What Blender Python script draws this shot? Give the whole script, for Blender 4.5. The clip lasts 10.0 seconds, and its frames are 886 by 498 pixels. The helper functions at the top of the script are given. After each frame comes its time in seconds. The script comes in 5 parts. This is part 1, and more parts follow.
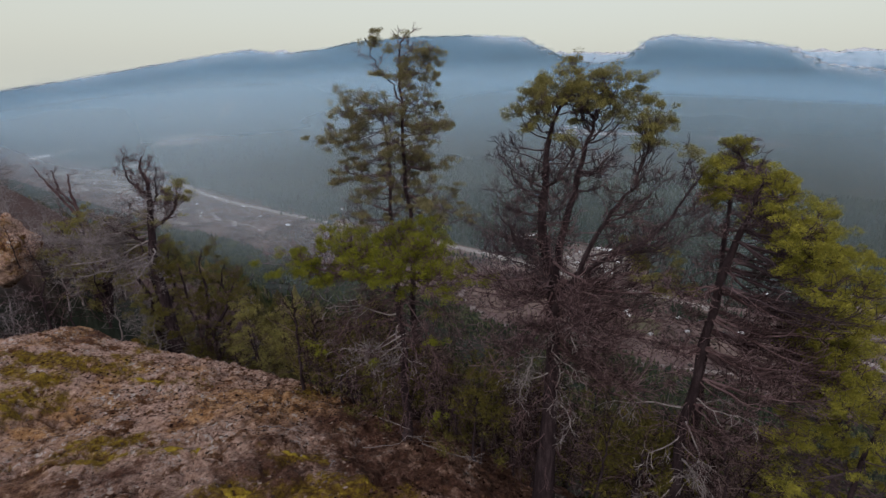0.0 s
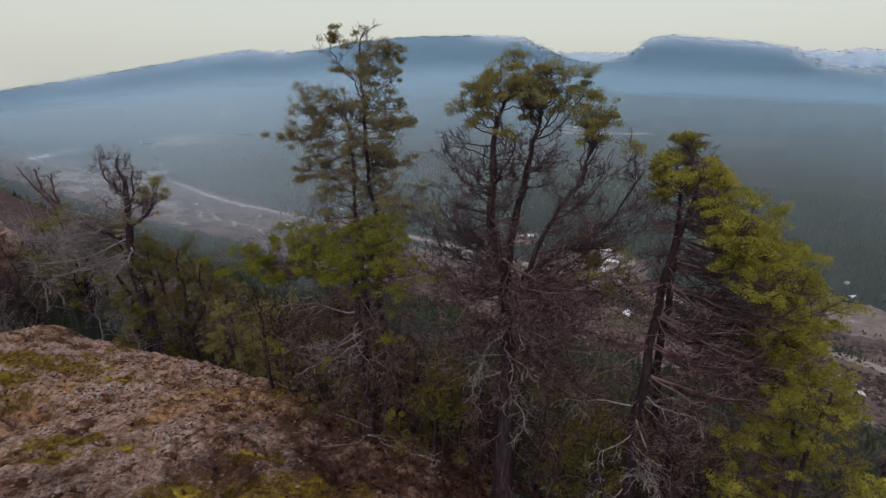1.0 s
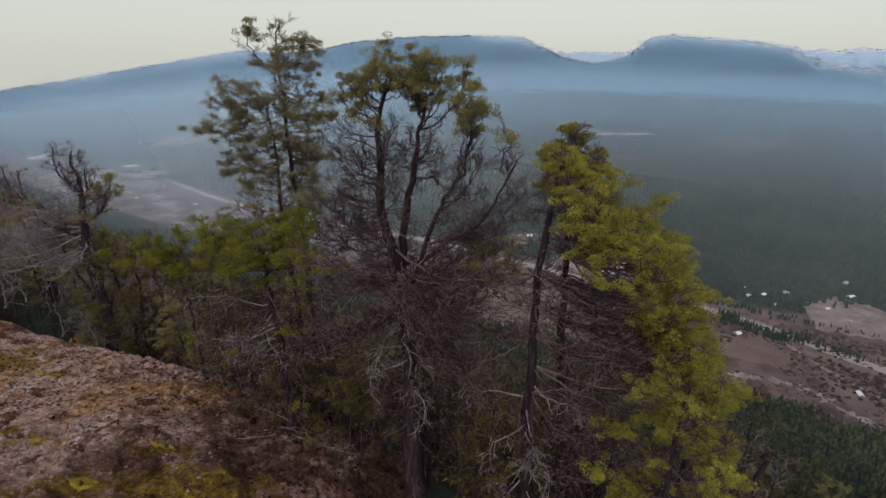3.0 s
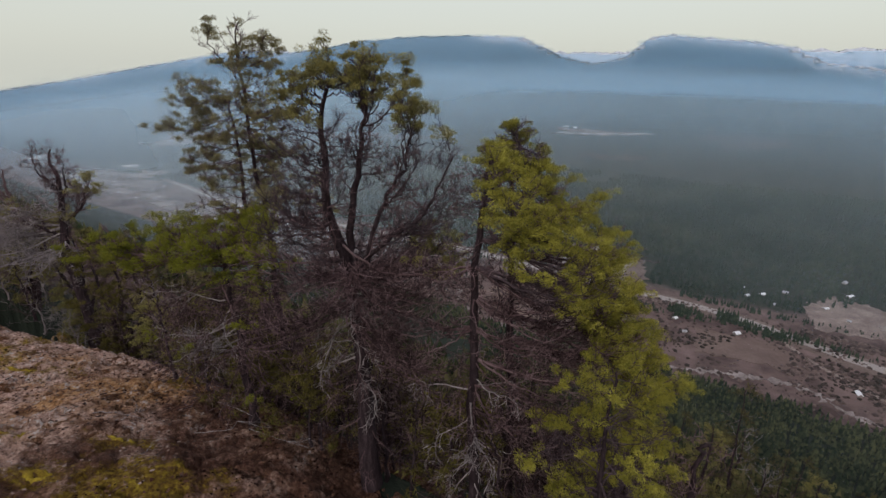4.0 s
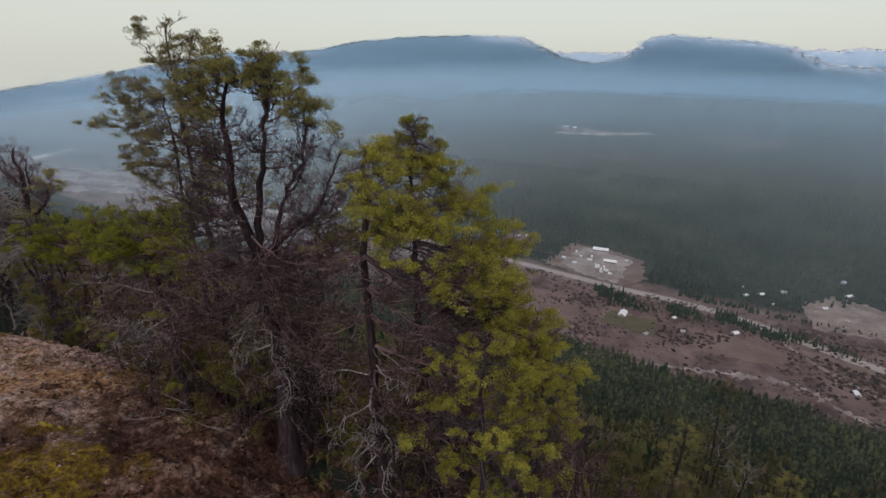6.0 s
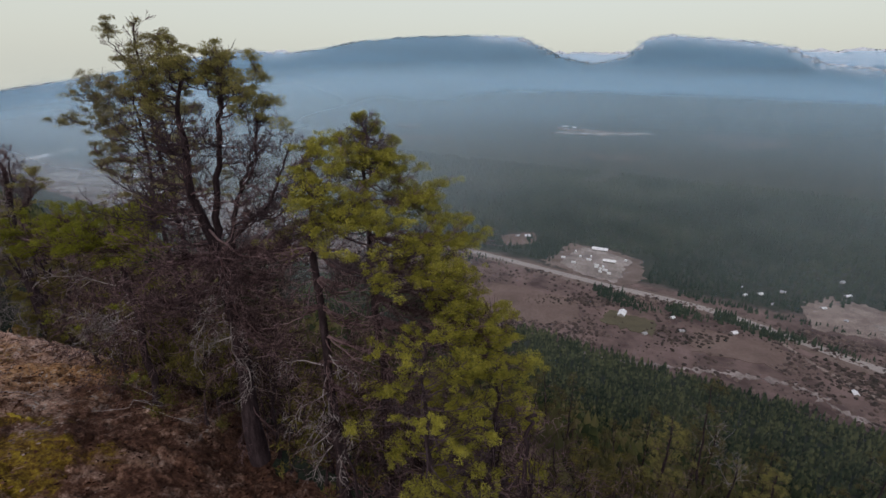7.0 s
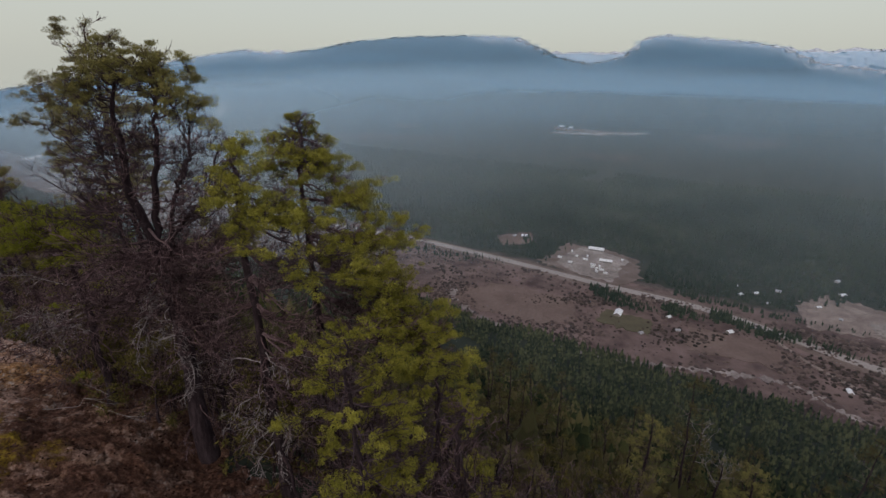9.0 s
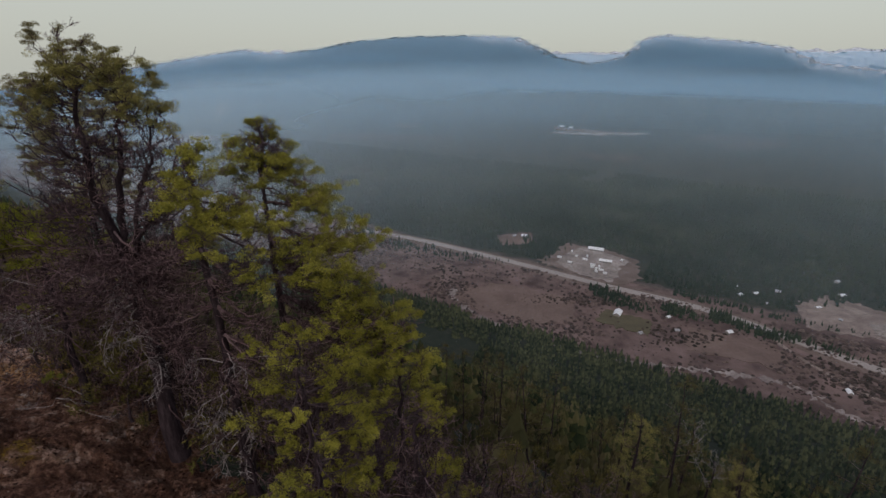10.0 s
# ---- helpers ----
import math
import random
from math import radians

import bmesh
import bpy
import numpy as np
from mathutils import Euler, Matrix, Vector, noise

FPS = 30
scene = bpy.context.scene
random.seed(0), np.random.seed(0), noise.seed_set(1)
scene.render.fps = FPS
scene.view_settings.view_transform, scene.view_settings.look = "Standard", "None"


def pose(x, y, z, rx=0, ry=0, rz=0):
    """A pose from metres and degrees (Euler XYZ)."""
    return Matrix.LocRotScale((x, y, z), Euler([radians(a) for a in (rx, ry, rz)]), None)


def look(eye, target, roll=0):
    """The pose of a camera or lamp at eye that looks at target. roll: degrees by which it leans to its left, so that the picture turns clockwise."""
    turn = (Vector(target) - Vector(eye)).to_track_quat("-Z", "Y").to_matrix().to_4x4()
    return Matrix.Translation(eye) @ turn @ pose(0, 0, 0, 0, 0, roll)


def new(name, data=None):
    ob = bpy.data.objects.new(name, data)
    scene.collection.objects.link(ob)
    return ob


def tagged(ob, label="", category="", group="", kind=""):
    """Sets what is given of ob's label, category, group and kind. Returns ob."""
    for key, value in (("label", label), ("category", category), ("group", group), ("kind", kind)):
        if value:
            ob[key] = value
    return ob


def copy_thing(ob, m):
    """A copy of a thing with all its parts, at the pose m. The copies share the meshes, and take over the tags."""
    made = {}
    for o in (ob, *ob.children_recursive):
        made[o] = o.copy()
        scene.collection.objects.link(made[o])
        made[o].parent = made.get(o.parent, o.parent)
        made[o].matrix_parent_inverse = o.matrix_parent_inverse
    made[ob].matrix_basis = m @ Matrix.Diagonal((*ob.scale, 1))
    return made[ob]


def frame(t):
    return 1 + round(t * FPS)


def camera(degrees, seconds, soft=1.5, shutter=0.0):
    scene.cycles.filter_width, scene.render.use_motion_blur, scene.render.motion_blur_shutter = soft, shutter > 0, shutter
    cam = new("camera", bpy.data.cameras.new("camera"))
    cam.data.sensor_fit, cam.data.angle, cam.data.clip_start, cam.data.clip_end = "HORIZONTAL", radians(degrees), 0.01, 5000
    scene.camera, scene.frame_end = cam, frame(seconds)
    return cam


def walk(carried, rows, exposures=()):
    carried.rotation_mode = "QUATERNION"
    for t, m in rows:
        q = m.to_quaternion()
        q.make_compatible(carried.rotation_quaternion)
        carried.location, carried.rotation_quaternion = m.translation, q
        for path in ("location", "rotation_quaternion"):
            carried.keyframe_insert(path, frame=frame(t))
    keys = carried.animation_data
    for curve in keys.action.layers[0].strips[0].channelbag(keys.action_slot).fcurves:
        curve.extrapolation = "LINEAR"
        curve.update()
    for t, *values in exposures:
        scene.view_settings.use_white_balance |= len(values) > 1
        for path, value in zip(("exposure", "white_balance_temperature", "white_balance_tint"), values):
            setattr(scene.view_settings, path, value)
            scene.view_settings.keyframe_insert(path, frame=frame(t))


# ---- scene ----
cam = camera(84.0, 10.0, soft=1.5)
PATH = [
    (0.0, 0.0, 0.0, 6.5, 0.0), (0.5, 0.391, 0.03, 6.464, 0.0), (1.0, 0.847, 0.046, 6.427, 0.0), (1.5, 1.267, 0.062, 6.391, 0.0),
    (2.0, 1.732, 0.071, 6.36, 0.0), (2.5, 2.181, 0.036, 6.326, 0.0), (4.0, 3.556, -0.155, 6.253, 0.0), (4.5, 3.967, -0.227, 6.25, 0.0),
    (5.0, 4.413, -0.308, 6.242, 0.0), (5.5, 4.814, -0.405, 6.235, 0.0), (7.0, 6.088, -0.77, 6.182, -0.03), (7.5, 6.38, -0.821, 6.157, -0.18),
    (8.0, 6.619, -0.842, 6.151, -0.34), (8.5, 6.872, -0.866, 6.168, -0.36), (9.0, 7.198, -0.905, 6.2, -0.36), (9.5, 7.546, -0.962, 6.246, -0.36),
    (10.0, 7.94, -1.039, 6.296, -0.34),
]
walk(cam, [(t, pose(x, y, z, 70, 0, yaw)) for t, x, y, z, yaw in PATH], [(0.0, 0.22), (4.0, 0.25), (5.5, 0.27), (7.0, 0.23), (7.5, 0.16), (9.0, 0.0), (10.0, -0.08)])

# ---- light: a pale overcast evening sky, a weak wide sun behind the camera ----
SUN_ELEV, SUN_AZ = 38.0, 200.0
world = bpy.data.worlds.new("sky")
scene.world = world
world.use_nodes = True
wn, wl = world.node_tree.nodes, world.node_tree.links
sky = wn.new("ShaderNodeTexSky")
sky.sky_type, sky.sun_disc = "NISHITA", False
sky.sun_elevation, sky.sun_rotation = radians(SUN_ELEV), radians(SUN_AZ)
sky.dust_density = 4.0
# thin cloud: cream towards the horizon, cooler overhead
up = wn.new("ShaderNodeTexCoord")
split = wn.new("ShaderNodeSeparateXYZ")
cloud = wn.new("ShaderNodeValToRGB")
cloud.color_ramp.elements[0].position, cloud.color_ramp.elements[0].color = 0.14, (6.85, 7.0, 6.3, 1)
cloud.color_ramp.elements[1].position, cloud.color_ramp.elements[1].color = 0.75, (8.1, 7.8, 9.2, 1)
wl.new(up.outputs["Generated"], split.inputs[0])
wl.new(split.outputs["Z"], cloud.inputs[0])
blend = wn.new("ShaderNodeMixRGB")
blend.inputs[0].default_value = 0.72
wl.new(sky.outputs[0], blend.inputs[1])
wl.new(cloud.outputs[0], blend.inputs[2])
wl.new(blend.outputs[0], wn["Background"].inputs[0])
wn["Background"].inputs[1].default_value = 0.1
sun = new("sun", bpy.data.lights.new("sun", "SUN"))
sun.data.energy, sun.data.angle, sun.data.color = 0.8, radians(14), (1.0, 0.95, 0.88)
a, e = radians(SUN_AZ), radians(SUN_ELEV)
sun.matrix_world = look((math.sin(a) * math.cos(e) * 60, math.cos(a) * math.cos(e) * 60, math.sin(e) * 60), (0, 0, 0))


# ---- materials ----
def material(name, colours, scale=8.0, rough=0.9, bump=0.3, fine=6.0, spread=0.25, translucent=0.0, coords="Object", stretch=None, bump_dist=0.02):
    """Two scales of noise over a ramp of base colours, with a bump and some variation from piece to piece."""
    m = bpy.data.materials.new(name)
    m.use_nodes = True
    n, l = m.node_tree.nodes, m.node_tree.links
    bsdf = n["Principled BSDF"]
    tc = n.new("ShaderNodeTexCoord")
    vec = tc.outputs[coords]
    if stretch:
        mp = n.new("ShaderNodeMapping")
        mp.inputs["Scale"].default_value = stretch
        l.new(vec, mp.inputs[0])
        vec = mp.outputs[0]
    big, small = n.new("ShaderNodeTexNoise"), n.new("ShaderNodeTexNoise")
    big.inputs["Scale"].default_value, big.inputs["Detail"].default_value = scale, 6
    small.inputs["Scale"].default_value, small.inputs["Detail"].default_value = scale * fine, 8
    small.inputs["Roughness"].default_value = 0.7
    l.new(vec, big.inputs["Vector"])
    l.new(vec, small.inputs["Vector"])
    geo = n.new("ShaderNodeNewGeometry")
    add = n.new("ShaderNodeMath")
    add.operation = "MULTIPLY_ADD"
    add.inputs[1].default_value = 0.45
    l.new(small.outputs[0], add.inputs[0])
    half = n.new("ShaderNodeMath")
    half.operation = "MULTIPLY"
    half.inputs[1].default_value = 0.55
    l.new(big.outputs[0], half.inputs[0])
    l.new(half.outputs[0], add.inputs[2])
    isl = n.new("ShaderNodeMath")
    isl.operation = "MULTIPLY_ADD"
    isl.inputs[1].default_value = spread
    l.new(geo.outputs["Random Per Island"], isl.inputs[0])
    l.new(add.outputs[0], isl.inputs[2])
    off = n.new("ShaderNodeMath")
    off.operation = "SUBTRACT"
    off.inputs[1].default_value = spread / 2
    l.new(isl.outputs[0], off.inputs[0])
    ramp = n.new("ShaderNodeValToRGB")
    el = ramp.color_ramp.elements
    while len(el) < len(colours):
        el.new(0.5)
    for k, (e_, c) in enumerate(zip(el, colours)):
        e_.position = 0.3 + 0.4 * k / max(1, len(colours) - 1)
        e_.color = (*c, 1)
    l.new(off.outputs[0], ramp.inputs[0])
    l.new(ramp.outputs[0], bsdf.inputs["Base Color"])
    bsdf.inputs["Roughness"].default_value = rough
    bsdf.inputs["Specular IOR Level"].default_value = 0.03 if translucent or max(colours[-1]) < 0.2 else 0.2
    if bump:
        b = n.new("ShaderNodeBump")
        b.inputs["Strength"].default_value, b.inputs["Distance"].default_value = bump, bump_dist
        l.new(small.outputs[0], b.inputs["Height"])
        l.new(b.outputs[0], bsdf.inputs["Normal"])
    if translucent:
        tr, mx = n.new("ShaderNodeBsdfTranslucent"), n.new("ShaderNodeMixShader")
        mx.inputs[0].default_value = translucent
        l.new(ramp.outputs[0], tr.inputs[0])
        l.new(bsdf.outputs[0], mx.inputs[1])
        l.new(tr.outputs[0], mx.inputs[2])
        l.new(mx.outputs[0], n["Material Output"].inputs[0])
    return m


BARK = material("bark", [(0.011, 0.0078, 0.009), (0.031, 0.0215, 0.025), (0.07, 0.052, 0.058)], 5, 0.95, 0.6, stretch=(3, 3, 0.6))
BOUGH = material("dark_bough", [(0.024, 0.0165, 0.019), (0.058, 0.041, 0.047), (0.105, 0.078, 0.086)], 4, 0.95, 0.4, spread=0.3)
TWIG = material("dead_twig_wood", [(0.025, 0.0155, 0.0165), (0.082, 0.051, 0.0545), (0.18, 0.125, 0.132)], 3, 0.95, 0.2, spread=0.5)
PALE_WOOD = material("weathered_wood", [(0.1, 0.083, 0.085), (0.2, 0.172, 0.175), (0.34, 0.305, 0.31)], 4, 0.9, 0.3, spread=0.4, stretch=(2, 2, 0.5))
# undergrowth twigs: the dead twig wood darkened to hold the shade under the trees
SHADED_BRUSH_WOOD = material("shaded_brush_wood", [(0.007, 0.0046, 0.0046), (0.028, 0.0165, 0.0165), (0.067, 0.042, 0.042), (0.18, 0.135, 0.133)], 3, 0.95, 0.2, spread=0.5)
NEEDLE_OLIVE = material("olive_needles", [(0.08, 0.074, 0.03), (0.187, 0.168, 0.06), (0.33, 0.295, 0.1)], 3.4, 0.7, 0, spread=0.14, translucent=0.22)
NEEDLE_GREY = material("grey_olive_needles", [(0.1, 0.09, 0.048), (0.21, 0.187, 0.095), (0.34, 0.305, 0.155)], 3.4, 0.7, 0, spread=0.14, translucent=0.32)
NEEDLE_YELLOW = material("yellow_green_needles", [(0.078, 0.075, 0.016), (0.205, 0.192, 0.036), (0.39, 0.362, 0.066)], 3.4, 0.7, 0, spread=0.14, translucent=0.13)
NEEDLE_GREEN = material("green_needles", [(0.075, 0.082, 0.014), (0.16, 0.165, 0.022), (0.255, 0.25, 0.035)], 3.4, 0.7, 0, spread=0.14, translucent=0.2)
# darker copy of the olive needles, with the undergrowth's shade put into its colour
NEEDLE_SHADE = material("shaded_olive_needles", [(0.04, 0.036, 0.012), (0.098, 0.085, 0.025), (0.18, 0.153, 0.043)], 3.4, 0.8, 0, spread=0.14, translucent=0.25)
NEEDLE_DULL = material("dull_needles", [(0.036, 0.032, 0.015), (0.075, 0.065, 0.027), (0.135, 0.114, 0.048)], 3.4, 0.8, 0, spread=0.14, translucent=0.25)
FOREST = material("far_conifers", [(0.009, 0.019, 0.0125), (0.024, 0.037, 0.0245), (0.055, 0.07, 0.041)], 0.006, 0.95, 0, fine=12, spread=0.16)
ROOF_WHITE = material("pale_metal_roof", [(0.56, 0.57, 0.58), (0.74, 0.75, 0.76)], 0.4, 0.5, 0.05, spread=0.1)
ROOF_GREY = material("grey_shingle_roof", [(0.25, 0.25, 0.26), (0.36, 0.36, 0.37)], 0.5, 0.8, 0.1, spread=0.1)
HOUSE_WALL = material("painted_house_wall", [(0.16, 0.14, 0.125), (0.3, 0.275, 0.25)], 0.6, 0.8, 0.05, spread=0.2)
BARE_EARTH = material("graded_earth", [(0.07, 0.051, 0.043), (0.155, 0.119, 0.103), (0.28, 0.228, 0.2)], 0.05, 0.95, 0.3, fine=8, bump_dist=0.3)
ASPHALT = material("worn_road", [(0.21, 0.185, 0.17), (0.29, 0.26, 0.24)], 0.02, 0.9, 0.1, fine=20)
GRAVEL = material("pale_gravel", [(0.08, 0.062, 0.057), (0.16, 0.132, 0.122), (0.34, 0.3, 0.285)], 0.06, 0.95, 0.3, fine=6, bump_dist=0.3)
FIELD = material("dry_field_grass", [(0.07, 0.049, 0.042), (0.12, 0.086, 0.074), (0.18, 0.133, 0.112)], 0.022, 0.95, 0.3, fine=12, bump_dist=0.3)
VERGE = material("dry_verge", [(0.075, 0.055, 0.047), (0.125, 0.095, 0.082), (0.19, 0.15, 0.13)], 0.04, 0.95, 0.3, fine=9, bump_dist=0.3)
THICKET = material("dark_thicket", [(0.018, 0.016, 0.013), (0.04, 0.031, 0.026), (0.07, 0.052, 0.043)], 0.05, 0.95, 0, fine=6, spread=0.4)
LAWN = material("rough_lawn", [(0.06, 0.053, 0.035), (0.1, 0.088, 0.054)], 0.05, 0.95, 0.2, fine=12, bump_dist=0.2)
PALE_WATER = material("bright_water", [(0.75, 0.77, 0.78), (0.85, 0.86, 0.87)], 0.01, 0.3, 0.02)
PALE_FIELD = material("pale_bare_ground", [(0.07, 0.055, 0.049), (0.185, 0.155, 0.14), (0.36, 0.32, 0.295)], 0.03, 0.95, 0.2, fine=8, bump_dist=0.3)
WATER = material("river_water", [(0.1, 0.12, 0.13), (0.14, 0.16, 0.17)], 0.05, 0.15, 0.05)


# ---- building helpers ----
def mesh_of(name, verts, faces, mat, smooth=False):
    me = bpy.data.meshes.new(name)
    me.from_pydata(verts, [], faces)
    me.materials.append(mat)
    if smooth:
        me.polygons.foreach_set("use_smooth", [True] * len(me.polygons))
    me.update()
    return me


def quick_mesh(name, verts, quads, mat, smooth=False):
    """A mesh of arrays: verts (n, 3), faces (m, 3 or 4)."""
    me = bpy.data.meshes.new(name)
    k = quads.shape[1]
    me.vertices.add(len(verts))
    me.vertices.foreach_set("co", np.asarray(verts, np.float32).ravel())
    me.loops.add(quads.size)
    me.loops.foreach_set("vertex_index", quads.astype(np.int32).ravel())
    me.polygons.add(len(quads))
    me.polygons.foreach_set("loop_start", np.arange(0, quads.size, k, dtype=np.int32))
    me.polygons.foreach_set("use_smooth", np.full(len(quads), smooth))
    me.materials.append(mat)
    me.update(calc_edges=True)
    return me


def part(name, me, parent, label=""):
    ob = new(name, me)
    ob.parent = parent
    return tagged(ob, label)


def thing(name, x, y, z, label, category, group="", kind=""):
    ob = new(name)
    ob.location = (x, y, z)
    return tagged(ob, label, category, group, kind)


# ---- the lie of the land ----
def hash2(i, j, seed):
    v = np.sin(i * 127.1 + j * 311.7 + seed * 74.7) * 43758.5453
    return v - np.floor(v)


def vnoise(x, y, seed=0):
    i, j = np.floor(x), np.floor(y)
    u, v = x - i, y - j
    u, v = u * u * (3 - 2 * u), v * v * (3 - 2 * v)
    return (hash2(i, j, seed) * (1 - u) + hash2(i + 1, j, seed) * u) * (1 - v) + (hash2(i, j + 1, seed) * (1 - u) + hash2(i + 1, j + 1, seed) * u) * v


def fbm(x, y, seed=0, octaves=5):
    """Fractal noise about 0, in +-0.5."""
    total, amp, norm = 0, 1.0, 0
    for o in range(octaves):
        total = total + amp * (vnoise(x * 2 ** o + 17 * o, y * 2 ** o - 9 * o, seed + o) - 0.5)
        norm += amp
        amp *= 0.5
    return total / norm


def smooth(a, b, x):
    t = np.clip((x - a) / (b - a), 0, 1)
    return t * t * (3 - 2 * t)


FLOOR_Z = -293.0
ACROSS, ALONG = (0.547, 0.838), (0.838, -0.547)      # away from the hill, and down the valley


def wl(x, y):
    return ACROSS[0] * x + ACROSS[1] * y, ALONG[0] * x + ALONG[1] * y


def xy(w, l):
    return ACROSS[0] * w + ALONG[0] * l, ACROSS[1] * w + ALONG[1] * l


def rock_height(x, y):
    """The domed outcrop's own surface."""
    xc, yc = np.clip(x, -17, 6), np.clip(y, 4.0, 17)
    z = -0.4419 - 0.1862 * xc - 0.0017 * yc - 0.0158 * xc ** 2 - 0.0133 * yc ** 2 - 0.0036 * xc * yc
    z = z + 1.25 * smooth(-7.5, -13.5, x) - 0.3 * smooth(9.0, 12.0, y) * smooth(-8, -5, x) - 0.45 * np.exp(-((x + 8.6) / 2.5) ** 2 - ((y - 9) / 2.5) ** 2) - 0.7 * smooth(0, 2, x)
    return z + 0.35 * fbm(x * 0.5, y * 0.5, 3, 3)


def near_height(x, y):
    """The outcrop where it is, passing into the hillside past its far end."""
    h = height(x, y)
    r = rock_height(x, y)
    fall = 2.6 * smooth(14.0, 19.0, y) * smooth(-7, -11, x)
    return r + (h - r) * smooth(-16, -22, x) - fall


def slope_height(w):
    return np.interp(w, [-400, -60, 0, 5, 7.5, 14, 40, 290, 496, 9000], [40, 6, 1.0, 0.2, -1.4, -8, -32, -236, FLOOR_Z, FLOOR_Z])


# the skyline: bearing in degrees from straight ahead, and its height over the horizon in degrees
SKY_BEARING = [-60, -41, -33, -25, -20.4, -17, -12.9, -8.4, -2.6, 3.9, 7.9, 10.2, 12.5, 16.2, 19.2, 21.2, 23.2, 27.5, 30.5, 33, 36, 41, 60]
SKY_HEIGHT = [-2.4, -1.75, -0.35, 1.15, 1.95, 1.55, 2.1, 2.95, 3.4, 3.5, 3.35, 2.5, 1.4, 0.6, 1.3, 3.0, 3.3, 2.8, 2.5, 2.0, 0.7, -0.1, -1.5]
MIST_BEARING, MIST_HEIGHT = [-60, -41, -25, -8, 10, 25, 41, 60], [-4.4, -4.1, -2.2, -1.0, -0.8, -1.2, -2.0, -2.6]


def far_range(az):
    """Height of the snowy range behind, in degrees over the horizon."""
    return 1.75 + 0.9 * fbm(az * 0.9, 0 * az, 31, 5) - 4.0 * smooth(20, 38, -az)


def height(x, y):
    x, y = np.asarray(x, float), np.asarray(y, float)
    w, l = wl(x, y)
    bend = 6 * fbm(l * 0.03, w * 0.02, 11, 3) * smooth(14, 60, w)
    z = slope_height(w + bend)
    # a gully beside the outcrop, and the spur past it
    z = z - 3.2 * np.exp(-((l + 20) / 7) ** 2) * smooth(2, 9, w) * (1 - smooth(25, 60, w))
    z = z + 4.4 * np.exp(-((l + 43) / 6.5) ** 2) * smooth(-8, 14, w) * (1 - smooth(14, 40, w))
    z = z + smooth(20, 120, w) * (1 - smooth(430, 500, w)) * 26 * fbm(x * 0.008, y * 0.008, 5, 4)
    z = z + smooth(500, 560, w) * 2.0 * fbm(x * 0.01, y * 0.01, 6, 3)
    z = z + smooth(900, 2200, w) * 30 * (0.5 + fbm(x * 0.0012, y * 0.0012, 8, 3))
    rr, az = np.hypot(x, y), np.degrees(np.arctan2(x, y))
    front = np.interp(az, SKY_BEARING, SKY_HEIGHT) + 0.28 * fbm(az * 0.7, rr * 0.0004, 21, 4) + 0.34 * fbm(az * 2.6, 0 * az, 23, 5)
    foot = np.interp(az, MIST_BEARING, MIST_HEIGHT)
    back = far_range(az)
    far = np.where(rr < 4560, foot + (front - foot) * smooth(3400, 4560, rr) ** 1.2, front - 1.6 * smooth(4560, 4720, rr))
    far = np.maximum(far, np.where(rr > 4700, back - 0.012 * np.abs(rr - 4860), -9))
    low = np.degrees(np.arctan2(z - 6.5, rr))
    t = smooth(2900, 3900, rr) * (np.abs(az) < 100)
    gully = (1 - smooth(4300, 4560, rr)) * smooth(3500, 4100, rr) * 0.5 * fbm(az * 1.6, rr * 0.001, 41, 4)
    ze = 6.5 + rr * np.tan(np.radians(low * (1 - t) + (far + gully) * t))
    ze = ze + 66 * np.exp(-((rr - 2950) / 170) ** 2) * (smooth(12, 26, az) - 0.4 * smooth(29, 42, az)) * (1 + 1.1 * fbm(az * 0.35, rr * 0.001, 45, 4))
    return np.where(t > 0, ze, z)


def ground_z(x, y):
    w = wl(x, y)[0]
    return float(height(x, y)) if w > 6.5 else float(min(height(x, y), near_height(x, y)))


